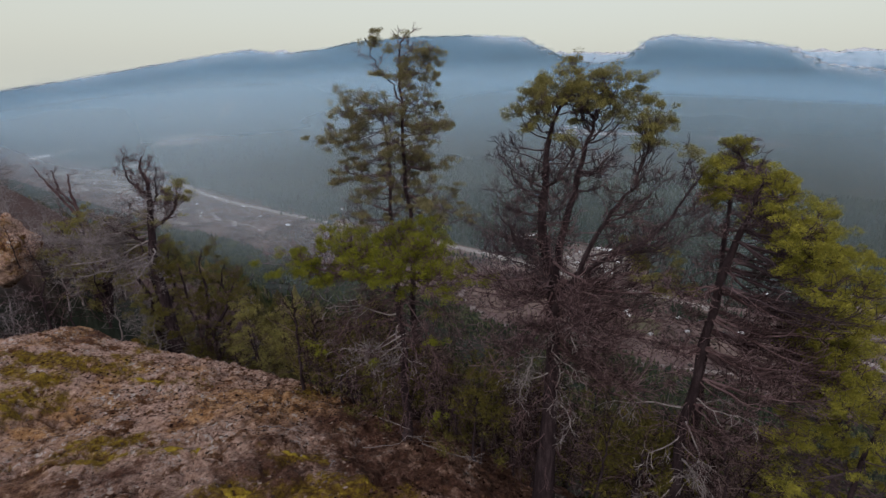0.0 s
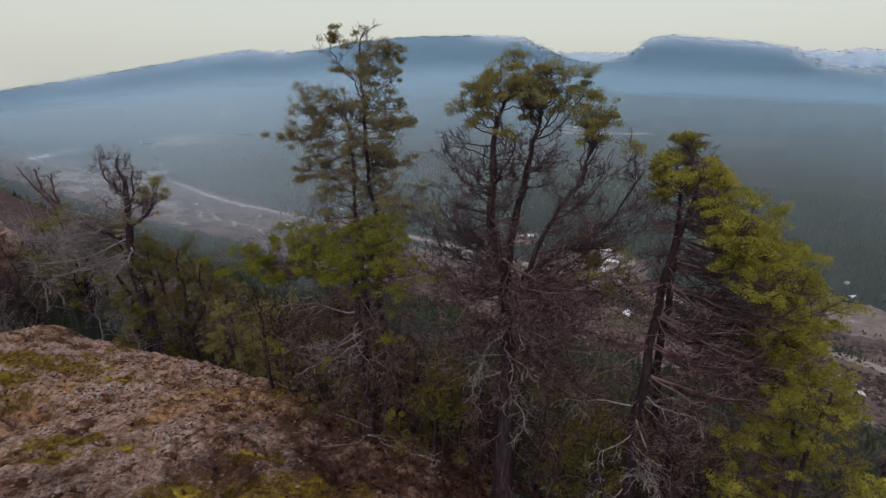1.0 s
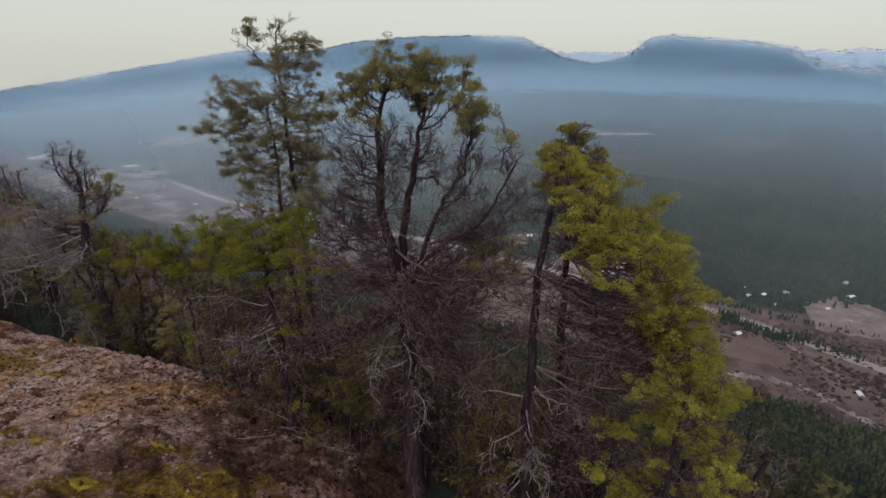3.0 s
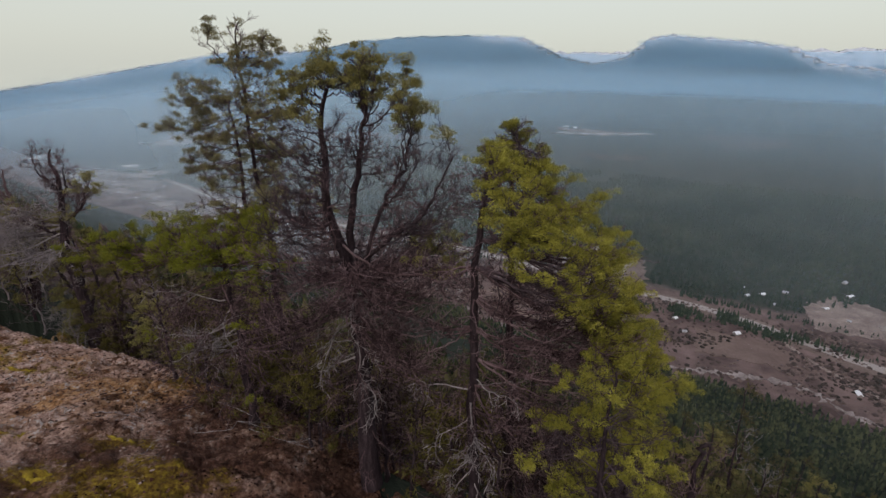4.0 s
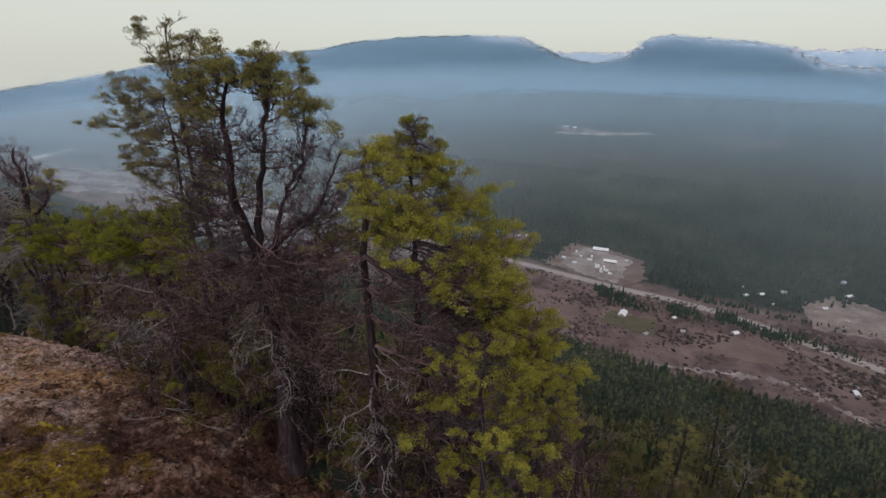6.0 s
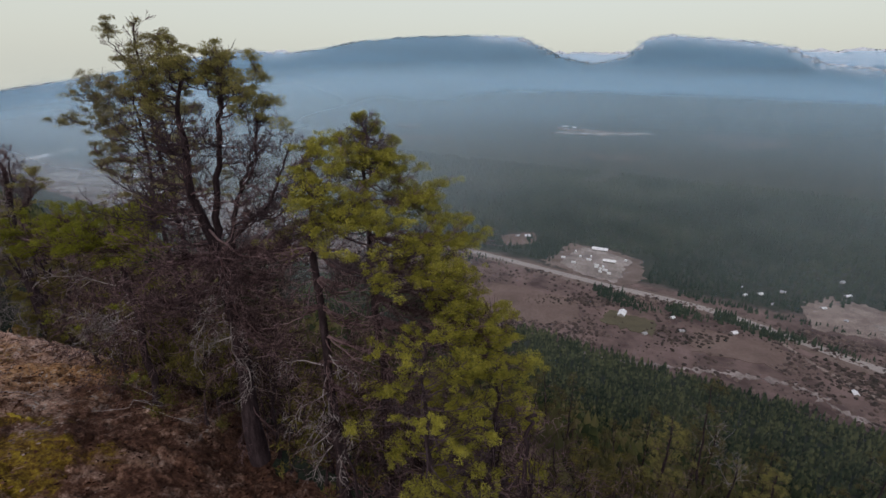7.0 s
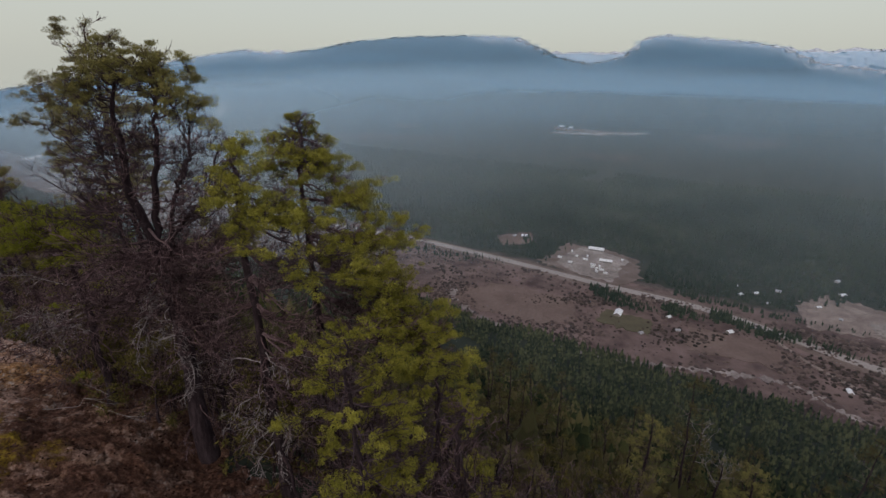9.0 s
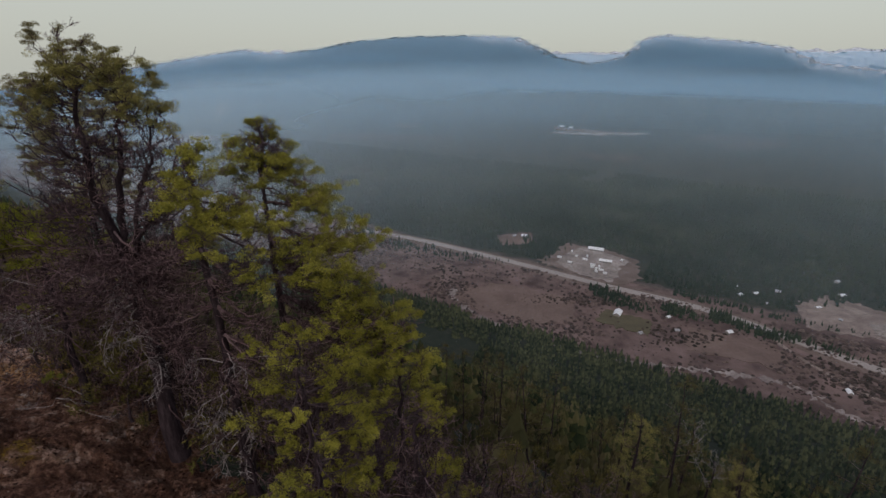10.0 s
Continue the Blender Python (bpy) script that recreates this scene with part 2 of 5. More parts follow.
# ---- ground sheet ----
def zone_material():
    """Forest floor on the slopes, brown brush on the valley floor, blue-grey woods and snow on the mountains, by masks of the mesh."""
    m = material("ground", [(0.015, 0.02, 0.016), (0.026, 0.032, 0.024), (0.045, 0.046, 0.033)], 0.02, 0.95, 0.3, fine=9, bump_dist=2.0)
    n, l = m.node_tree.nodes, m.node_tree.links
    bsdf = n["Principled BSDF"]
    last = bsdf.inputs["Base Color"].links[0].from_socket
    tc = n.new("ShaderNodeTexCoord")
    for name, lo, hi, scale in (("brush", (0.055, 0.037, 0.034), (0.165, 0.117, 0.106), 0.022), ("snow", (0.5, 0.53, 0.56), (0.8, 0.82, 0.84), 0.06)):
        at = n.new("ShaderNodeAttribute")
        at.attribute_name = name
        tex, ramp, mx = n.new("ShaderNodeTexNoise"), n.new("ShaderNodeValToRGB"), n.new("ShaderNodeMixRGB")
        tex.inputs["Scale"].default_value, tex.inputs["Detail"].default_value = scale, 9
        tex.inputs["Roughness"].default_value = 0.65
        flow = n.new("ShaderNodeMapping")
        flow.inputs["Scale"].default_value = (1, 1, 1) if name == "brush" else (1.2, 0.5, 0.35)
        l.new(tc.outputs["Object"], flow.inputs[0])
        l.new(flow.outputs[0], tex.inputs["Vector"])
        ramp.color_ramp.elements[0].position, ramp.color_ramp.elements[1].position = 0.35, 0.65
        ramp.color_ramp.elements[0].color, ramp.color_ramp.elements[1].color = (*lo, 1), (*hi, 1)
        l.new(tex.outputs[0], ramp.inputs[0])
        edge = n.new("ShaderNodeMath")
        edge.operation = "MULTIPLY_ADD"
        edge.use_clamp = True
        edge.inputs[1].default_value = 2.2 if name == "brush" else 2.6
        l.new(at.outputs["Fac"], edge.inputs[0])
        shift = n.new("ShaderNodeMath")
        shift.operation = "MULTIPLY_ADD"
        shift.inputs[1].default_value, shift.inputs[2].default_value = (2.0, -1.6) if name == "brush" else (13.0, -8.05)
        l.new(tex.outputs[0], shift.inputs[0])
        l.new(shift.outputs[0], edge.inputs[2])
        only = n.new("ShaderNodeMath")
        only.operation, only.use_clamp = "MULTIPLY", True
        only.inputs[1].default_value = 12.0
        l.new(at.outputs["Fac"], only.inputs[0])
        both = n.new("ShaderNodeMath")
        both.operation = "MULTIPLY"
        l.new(edge.outputs[0], both.inputs[0])
        l.new(only.outputs[0], both.inputs[1])
        l.new(both.outputs[0], mx.inputs[0])
        l.new(last, mx.inputs[1])
        l.new(ramp.outputs[0], mx.inputs[2])
        last = mx.outputs[0]
    l.new(last, bsdf.inputs["Base Color"])
    return m


def build_ground():
    az = np.radians(np.concatenate([np.arange(-58, -46, 0.5), np.arange(-46, 46, 0.25), np.arange(46, 58, 0.5), np.arange(58, 302, 4.0)]))
    rad = np.concatenate([np.arange(1, 40, 1.0), np.geomspace(40, 2400, 150)[:], np.linspace(2420, 4930, 110)])
    R, A = np.meshgrid(rad, az, indexing="ij")
    X, Y = R * np.sin(A), R * np.cos(A)
    Z = height(X, Y)
    near = (wl(X, Y)[0] < 8.5) & (R < 60)
    Z = np.where(near, np.minimum(Z, near_height(X, Y)) - 0.45 * smooth(-23, -18, X), Z)
    nr, na = R.shape
    verts = np.stack([X, Y, Z], -1).reshape(-1, 3)
    i, j = np.meshgrid(np.arange(nr - 1), np.arange(na), indexing="ij")
    k = (j + 1) % na
    quads = np.stack([i * na + j, i * na + k, (i + 1) * na + k, (i + 1) * na + j], -1).reshape(-1, 4)[:, ::-1]
    verts = np.vstack([verts, [[0, 0, float(Z[0].mean())]]])
    hub = nr * na
    pairs = np.arange(0, na - 1, 2)
    quads = np.vstack([quads, np.stack([pairs, np.full(len(pairs), hub), (pairs + 2) % na, pairs + 1], -1)])
    me = quick_mesh("ground", verts, quads, zone_material(), True)
    w, l = wl(verts[:, 0], verts[:, 1])
    r = np.hypot(verts[:, 0], verts[:, 1])
    azd = np.degrees(np.arctan2(verts[:, 0], verts[:, 1]))
    brush = smooth(485, 510, w) * (1 - smooth(690, 760, w + 60 * fbm(l * 0.01, w * 0.01, 2, 3)))
    brush = np.maximum(brush, (0.2 + 0.6 * smooth(-26, -36, l)) * (1 - smooth(24, 60, w)) * (r < 200))
    brush = np.maximum(brush, smooth(0.1, 0.22, fbm(verts[:, 0] * 0.0016, verts[:, 1] * 0.004, 77, 4)) * smooth(1500, 1900, r) * (1 - smooth(2600, 3300, r)) * 0.45)
    top = np.interp(azd, SKY_BEARING, SKY_HEIGHT)
    el = np.degrees(np.arctan2(verts[:, 2] - 6.5, r))
    high = np.interp(azd, [-41, -34, -31, -24, -18, -12, 2, 5, 9, 12, 19, 22, 30, 36, 45], [0.4, 0.95, 0.6, 1.0, 1.0, 0.3, 0.45, 1.1, 0.9, 0.3, 0.6, 1, 0.9, 0.9, 0.8])
    snow = 0.88 * (1 - smooth(0.1, 1.4, top - el)) * high * (r > 3900) * (np.abs(azd) < 70)
    snow = np.maximum(snow, (r > 4705) * (el > 0.3) * 1.2)
    for name, val in (("brush", brush), ("snow", snow)):
        me.attributes.new(name, "FLOAT", "POINT").data.foreach_set("value", val.astype(np.float32))
    return tagged(new("ground", me), "forested hillside falling to a wide brown valley and snow-topped mountains", "ground", kind="structure")


build_ground()


GRAIN = 0.085
MOSS_SPOTS = ((-6.9, 7.65, 0.75, 0.22, 0.1), (-7.6, 7.75, 0.4, 0.2, 0.3), (-5.4, 7.9, 0.6, 0.18, -0.1), (-10.1, 9.9, 0.75, 0.4, 0.2), (-10.7, 10.7, 1.0, 0.3, 0.1), (-9.9, 9.2, 0.5, 0.3, 0.0),
              (-8.2, 11.4, 1.1, 0.16, -0.1), (-2.9, 7.9, 0.6, 0.16, 0.1), (-1.6, 7.1, 0.5, 0.2, 0.2), (-3.6, 6.6, 0.6, 0.25, 0.0), (-0.6, 7.0, 0.5, 0.2, 0.3), (-1.9, 5.6, 0.5, 0.25, 0.1))


def build_outcrop():
    """The bare domed rock in the foreground: fine mesh with cracks and flaking."""
    m = bpy.data.materials.new("lichen_rock")
    m.use_nodes = True
    n, l = m.node_tree.nodes, m.node_tree.links
    bsdf = n["Principled BSDF"]
    bsdf.inputs["Roughness"].default_value = 0.93
    bsdf.inputs["Specular IOR Level"].default_value = 0.15
    tc = n.new("ShaderNodeTexCoord")

    def tex(scale, detail=8, rough=0.6, dist=0.0):
        t = n.new("ShaderNodeTexNoise")
        t.inputs["Scale"].default_value, t.inputs["Detail"].default_value = scale, detail
        t.inputs["Roughness"].default_value, t.inputs["Distortion"].default_value = rough, dist
        l.new(tc.outputs["Object"], t.inputs["Vector"])
        return t.outputs[0]

    def ramp(src, stops):
        r = n.new("ShaderNodeValToRGB")
        while len(r.color_ramp.elements) < len(stops):
            r.color_ramp.elements.new(0.5)
        for e_, (p, c) in zip(r.color_ramp.elements, stops):
            e_.position, e_.color = p, (*c, 1)
        l.new(src, r.inputs[0])
        return r.outputs[0]

    def mix(fac, a_, b_):
        x = n.new("ShaderNodeMixRGB")
        l.new(fac, x.inputs[0])
        l.new(a_, x.inputs[1])
        l.new(b_, x.inputs[2])
        return x.outputs[0]

    fine = tex(8.5, 12, 0.78)
    grey = ramp(fine, [(0.37, (0.07, 0.04, 0.03)), (0.44, (0.3, 0.185, 0.14)), (0.51, (0.48, 0.315, 0.246)), (0.57, (0.6, 0.415, 0.33)), (0.65, (0.8, 0.65, 0.55))])
    tan = ramp(tex(6, 12, 0.76), [(0.36, (0.07, 0.032, 0.015)), (0.45, (0.3, 0.15, 0.065)), (0.54, (0.5, 0.28, 0.13)), (0.64, (0.66, 0.44, 0.25))])
    patch = ramp(tex(0.55, 8, 0.65), [(0.49, (0, 0, 0)), (0.6, (1, 1, 1))])
    base = mix(patch, grey, tan)
    ao = n.new("ShaderNodeAttribute")
    ao.attribute_name = "ochre"
    base = mix(ao.outputs["Fac"], base, tan)
    rust = ramp(tex(9, 12, 0.78), [(0.36, (0.018, 0.0075, 0.0055)), (0.46, (0.07, 0.032, 0.0205)), (0.55, (0.14, 0.07, 0.048)), (0.66, (0.26, 0.165, 0.13))])
    moss = ramp(tex(10, 12, 0.76), [(0.36, (0.05, 0.024, 0.008)), (0.46, (0.13, 0.073, 0.014)), (0.55, (0.25, 0.17, 0.022)), (0.65, (0.42, 0.32, 0.035))])
    at = n.new("ShaderNodeAttribute")
    at.attribute_name = "litter"
    am = n.new("ShaderNodeAttribute")
    am.attribute_name = "moss"

    def cut(attr, noise_, gain, bias):
        k = n.new("ShaderNodeMath")
        k.operation = "MULTIPLY_ADD"
        k.inputs[1].default_value, k.inputs[2].default_value = gain, bias
        l.new(noise_, k.inputs[0])
        s_ = n.new("ShaderNodeMath")
        s_.use_clamp = True
        l.new(k.outputs[0], s_.inputs[0])
        g = n.new("ShaderNodeMath")
        g.operation = "MULTIPLY"
        g.inputs[1].default_value = 2.5
        l.new(attr.outputs["Fac"], g.inputs[0])
        l.new(g.outputs[0], s_.inputs[1])
        return s_.outputs[0]

    cluster = ramp(tex(0.8, 6, 0.6), [(0.46, (0, 0, 0)), (0.58, (1, 1, 1))])
    crust = ramp(tex(7.5, 10, 0.72, 0.6), [(0.545, (0, 0, 0)), (0.575, (1, 1, 1))])
    fleck = mix(cluster, ramp(tex(11, 10, 0.75, 0.8), [(0.63, (0, 0, 0)), (0.67, (1, 1, 1))]), crust)
    soil = ramp(tex(1.7, 12, 0.72, 0.3), [(0.53, (0, 0, 0)), (0.585, (1, 1, 1))])
    loam = ramp(tex(14, 10, 0.75), [(0.35, (0.035, 0.014, 0.007)), (0.5, (0.11, 0.048, 0.021)), (0.66, (0.22, 0.11, 0.048))])
    pit = ramp(tex(12, 8, 0.7), [(0.37, (1, 1, 1)), (0.42, (0, 0, 0))])
    pale, dark = n.new("ShaderNodeRGB"), n.new("ShaderNodeRGB")
    pale.outputs[0].default_value, dark.outputs[0].default_value = (0.62, 0.57, 0.53, 1), (0.022, 0.015, 0.014, 1)
    base = mix(fleck, base, pale.outputs[0])
    base = mix(pit, base, dark.outputs[0])
    base = mix(soil, base, loam)
    col = mix(cut(at, tex(1.1, 12, 0.78), 8.0, -5.4), base, rust)
    col = mix(cut(am, tex(2.2, 12, 0.8), 9.0, -5.6), col, moss)
    l.new(col, bsdf.inputs["Base Color"])
    b = n.new("ShaderNodeBump")
    b.inputs["Strength"].default_value, b.inputs["Distance"].default_value = 1.0, 0.15
    l.new(fine, b.inputs["Height"])
    b2 = n.new("ShaderNodeBump")
    b2.inputs["Strength"].default_value, b2.inputs["Distance"].default_value = 0.9, 0.05
    l.new(tex(22, 6, 0.7), b2.inputs["Height"])
    l.new(b.outputs[0], b2.inputs["Normal"])
    l.new(b2.outputs[0], bsdf.inputs["Normal"])
    gx, gy = np.arange(-26, 13, GRAIN), np.arange(-9, 24, GRAIN)
    X, Y = np.meshgrid(gx, gy, indexing="ij")
    Z = np.minimum(near_height(X, Y), height(X, Y) + 0.25) - 0.6 * smooth(-19, -23, X)
    w, lw = wl(X, Y)
    flake = np.abs(fbm(X * 1.3, Y * 1.3, 51, 4))
    Z = Z + 0.3 * fbm(X * 1.1, Y * 1.1, 52, 5) - 0.16 * np.exp(-(flake / 0.03) ** 2) + 0.17 * fbm(X * 4.3, Y * 5, 53, 3) + 0.07 * fbm(X * 9.5, Y * 10.5, 54, 3)
    Z = Z - 0.5 * smooth(9.0, 12.0, w)
    verts = np.stack([X, Y, Z], -1).reshape(-1, 3)
    nx, ny = X.shape
    i, j = np.meshgrid(np.arange(nx - 1), np.arange(ny - 1), indexing="ij")
    quads = np.stack([i * ny + j, (i + 1) * ny + j, (i + 1) * ny + j + 1, i * ny + j + 1], -1).reshape(-1, 4)
    keep = (w.ravel()[quads].mean(1) < 11.5) & (np.hypot(X + 6, Y - 7).ravel()[quads].mean(1) < 15.5 + 3 * fbm(X * 0.2, Y * 0.2, 4, 3).ravel()[quads].mean(1))
    me = quick_mesh("rock_outcrop", verts, quads[keep], m, True)
    # needle litter thickens towards the trees, standing also for their shade on the rock
    litter = np.clip(0.46 + 1.0 * fbm(X * 0.35, Y * 0.35, 61, 4) + 0.22 * smooth(8.2, 6.8, Y) + 0.9 * smooth(-2.9, 0.2, X + 0.4 * (Y - 8)), 0, 1)
    moss_m = smooth(0.0, 0.3, fbm(X * 0.45, Y * 0.6, 65, 4) - 0.06 + 0.14 * smooth(-7, -10, X) + 0.17 * np.exp(-((Y - 6.4) / 1.1) ** 2))
    for x0, y0, a_, b_, turn in MOSS_SPOTS:
        u_, v_ = (X - x0) * np.cos(turn) + (Y - y0) * np.sin(turn), (Y - y0) * np.cos(turn) - (X - x0) * np.sin(turn)
        moss_m = np.maximum(moss_m, 0.72 * np.exp(-((u_ / (1.5 * a_)) ** 2 + (v_ / (1.9 * b_)) ** 2) ** 1.5))
    ochre = np.clip(1.5 * np.exp(-((X + 4.3) / 1.6) ** 2 - ((Y - 10.6) / 1.7) ** 2) + 1.5 * fbm(X * 1.3, Y * 1.3, 67, 4) - 0.25, 0, 1)
    for name, val in (("litter", litter), ("moss", moss_m), ("ochre", ochre)):
        me.attributes.new(name, "FLOAT", "POINT").data.foreach_set("value", val.ravel().astype(np.float32))
    rock = tagged(new("rock_outcrop", me), "weathered grey rock dome with rust-red litter, moss and pale lichen", "rock")
    # cushions of moss, and flakes of stone and lichen that lie on it
    rs = np.random.RandomState(8)

    def on_rock(x, y):
        i_ = np.clip(((np.asarray(x) + 26) / GRAIN).round().astype(int), 0, nx - 1)
        j_ = np.clip(((np.asarray(y) + 9) / GRAIN).round().astype(int), 0, ny - 1)
        return Z[i_, j_]

    moss_mat = material("cushion_moss", [(0.04, 0.02, 0.006), (0.11, 0.066, 0.012), (0.23, 0.165, 0.02), (0.4, 0.315, 0.034)], 5, 1.0, 1.0, fine=7, spread=0.1, bump_dist=0.03)
    for x0, y0, a_, b_, turn in MOSS_SPOTS:
        g1, g2 = np.meshgrid(np.linspace(-1.2, 1.2, 46), np.linspace(-1.2, 1.2, 30), indexing="ij")
        px, py = g1 * a_, g2 * b_
        mx_, my_ = x0 + px * np.cos(turn) - py * np.sin(turn), y0 + px * np.sin(turn) + py * np.cos(turn)
        full = 0.55 - np.hypot(g1, g2) + 2.6 * fbm(mx_ * 3.1, my_ * 3.6, 13, 5)
        mz = on_rock(mx_, my_) - 0.04 + 0.07 * smooth(0.0, 0.6, full) + 0.05 * fbm(mx_ * 9, my_ * 9, 14, 3)
        i_, j_ = np.meshgrid(np.arange(45), np.arange(29), indexing="ij")
        qd = np.stack([i_ * 30 + j_, (i_ + 1) * 30 + j_, (i_ + 1) * 30 + j_ + 1, i_ * 30 + j_ + 1], -1).reshape(-1, 4)
        inside = (full[:-1, :-1] + full[1:, :-1] + full[1:, 1:] + full[:-1, 1:]) / 4 > 0.02
        todo, mine = [np.unravel_index(np.argmax(np.where(inside, 1 - np.hypot(g1, g2)[:-1, :-1], -9)), inside.shape)], np.zeros_like(inside)
        while todo:
            u_, v_ = todo.pop()
            if 0 <= u_ < 45 and 0 <= v_ < 29 and inside[u_, v_] and not mine[u_, v_]:
                mine[u_, v_] = True
                todo += [(u_ + 1, v_), (u_ - 1, v_), (u_, v_ + 1), (u_, v_ - 1)]
        qd = qd[mine.ravel()]
        if len(qd):
            part("moss_patch", quick_mesh("moss_patch", np.stack([mx_, my_, mz], -1).reshape(-1, 3), qd, moss_mat, True), rock, "yellow-green moss cushion")

    def flakes(name, count, size, seed, mask, mat, label):
        r = np.random.RandomState(seed)
        fx, fy = r.uniform(-17, 3.5, count), r.uniform(4.5, 17, count)
        ok = (wl(fx, fy)[0] < 8.3) & mask(fx, fy)
        fx, fy = fx[ok], fy[ok]
        m_ = len(fx)
        ang = np.arange(6)[None] * np.pi / 3 + r.uniform(0, 6, (m_, 1))
        rad = size * r.uniform(0.3, 1.7, (m_, 1)) * r.uniform(0.25, 1.35, (m_, 6))
        long_ = r.uniform(0.5, 1.0, (m_, 1))
        vx, vy = fx[:, None] + rad * np.cos(ang), fy[:, None] + rad * np.sin(ang) * long_
        vz = on_rock(fx, fy)[:, None] + r.normal(size=(m_, 6)) * size * 0.12 + 0.004
        top = np.stack([vx, vy, vz], -1)
        cen = np.stack([fx, fy, on_rock(fx, fy) + size * r.uniform(0.1, 0.6, m_)], -1)[:, None]
        cen[:, :, :2] += r.normal(size=(m_, 1, 2)) * size * 0.2
        v = np.concatenate([top, cen], 1).reshape(-1, 3)
        f_ = np.array([(k, (k + 1) % 6, 6) for k in range(6)])
        q = (f_[None] + (np.arange(m_) * 7)[:, None, None]).reshape(-1, 3)
        ob = tagged(new(name, quick_mesh(name, v, q, mat)), label, "gravel", kind="stuff")
        return ob

    grit = material("stone_grit", [(0.04, 0.025, 0.02), (0.1, 0.066, 0.054), (0.16, 0.11, 0.088), (0.24, 0.18, 0.15)], 3, 0.95, 0.2, spread=0.75)
    rusty = material("rusty_grit", [(0.012, 0.005, 0.004), (0.036, 0.016, 0.01), (0.07, 0.034, 0.022), (0.11, 0.06, 0.04)], 3, 0.95, 0.2, spread=0.75)
    lichen = material("pale_lichen", [(0.2, 0.165, 0.15), (0.4, 0.35, 0.325)], 5, 0.95, 0.2, spread=0.3)
    flakes("stone_grit", 11000, 0.03, 1, lambda x, y: fbm(x * 0.8, y * 0.8, 71, 3) - 0.6 * smooth(-2.5, 0.5, x + 0.4 * (y - 8)) > -0.12, grit, "grey stone grit and flakes strewn on the rock")
    flakes("rusty_grit", 17000, 0.036, 2, lambda x, y: fbm(x * 0.5, y * 0.5, 61, 4) + 0.3 * smooth(-3, 0.8, x + 0.4 * (y - 8)) > 0.08, rusty, "rust-brown needle litter and grit on the rock")
    flakes("pale_lichen", 1100, 0.022, 3, lambda x, y: fbm(x * 1.2, y * 1.7, 73, 4) - 0.035 * (y - 6.5) - 0.7 * smooth(-6, -3, x) > 0.13, lichen, "pale crusts of lichen on the rock")


build_outcrop()


def build_boulders():
    """Bare tan rocks on the far edge, past the dome."""
    rng = random.Random(77)
    for x, y, a_, b_, c_ in ((-20.4, 21.2, 1.3, 1.2, 1.5), (-25.5, 23.5, 2.0, 1.5, 1.2)):
        bm = bmesh.new()
        bmesh.ops.create_icosphere(bm, subdivisions=5, radius=1.0)
        off = Vector((rng.uniform(0, 90), rng.uniform(0, 90), rng.uniform(0, 90)))
        for v in bm.verts:
            p = v.co * 1.3 + off
            d = 1 + 0.42 * noise.noise(p) + 0.16 * noise.noise(p * 2.7) + 0.07 * abs(noise.noise(p * 7))
            v.co = Vector((v.co.x * a_, v.co.y * b_, v.co.z * c_)) * d
        me = bpy.data.meshes.new("boulder")
        bm.to_mesh(me)
        bm.free()
        me.polygons.foreach_set("use_smooth", [True] * len(me.polygons))
        me.materials.append(bpy.data.materials["lichen_rock"])
        me.attributes.new("litter", "FLOAT", "POINT").data.foreach_set("value", [0.25] * len(me.vertices))
        me.attributes.new("moss", "FLOAT", "POINT").data.foreach_set("value", [0.3] * len(me.vertices))
        ob = tagged(new("boulder", me), "weathered tan boulder with moss on the far edge", "rock", "boulders on the far edge")
        ob.location = (x, y, ground_z(x, y) + 0.1 * c_)


build_boulders()


# ---- trees ----
class Wood:
    """Collects tapering tubes into one mesh."""

    def __init__(self):
        self.v, self.f = [], []

    def tube(self, pts, radii, sides):
        base = len(self.v)
        side = Vector((0, 0, 1))
        for k, (p, r) in enumerate(zip(pts, radii)):
            d = (pts[min(k + 1, len(pts) - 1)] - pts[max(k - 1, 0)]).normalized()
            u = d.cross(Vector((0.31, 0.95, 0.1)) if abs(d.y) < 0.9 else Vector((1, 0, 0))).normalized()
            v = d.cross(u)
            for s in range(sides):
                a_ = 2 * math.pi * s / sides
                self.v.append(p + u * (r * math.cos(a_)) + v * (r * math.sin(a_)))
        for k in range(len(pts) - 1):
            for s in range(sides):
                t = (s + 1) % sides
                self.f.append((base + k * sides + s, base + k * sides + t, base + (k + 1) * sides + t, base + (k + 1) * sides + s))
        self.f.append(tuple(base + (len(pts) - 1) * sides + s for s in range(sides)))

    def mesh(self, name, origin, mat):
        return mesh_of(name, [tuple(p - origin) for p in self.v], self.f, mat, True)


def turn_from(rng, d, spread):
    """A direction that leaves d at about that many degrees, to any side."""
    q = Vector((rng.gauss(0, 1), rng.gauss(0, 1), rng.gauss(0, 1)))
    q = (q - d * q.dot(d)).normalized()
    a_ = radians(spread)
    return (d * math.cos(a_) + q * math.sin(a_)).normalized()


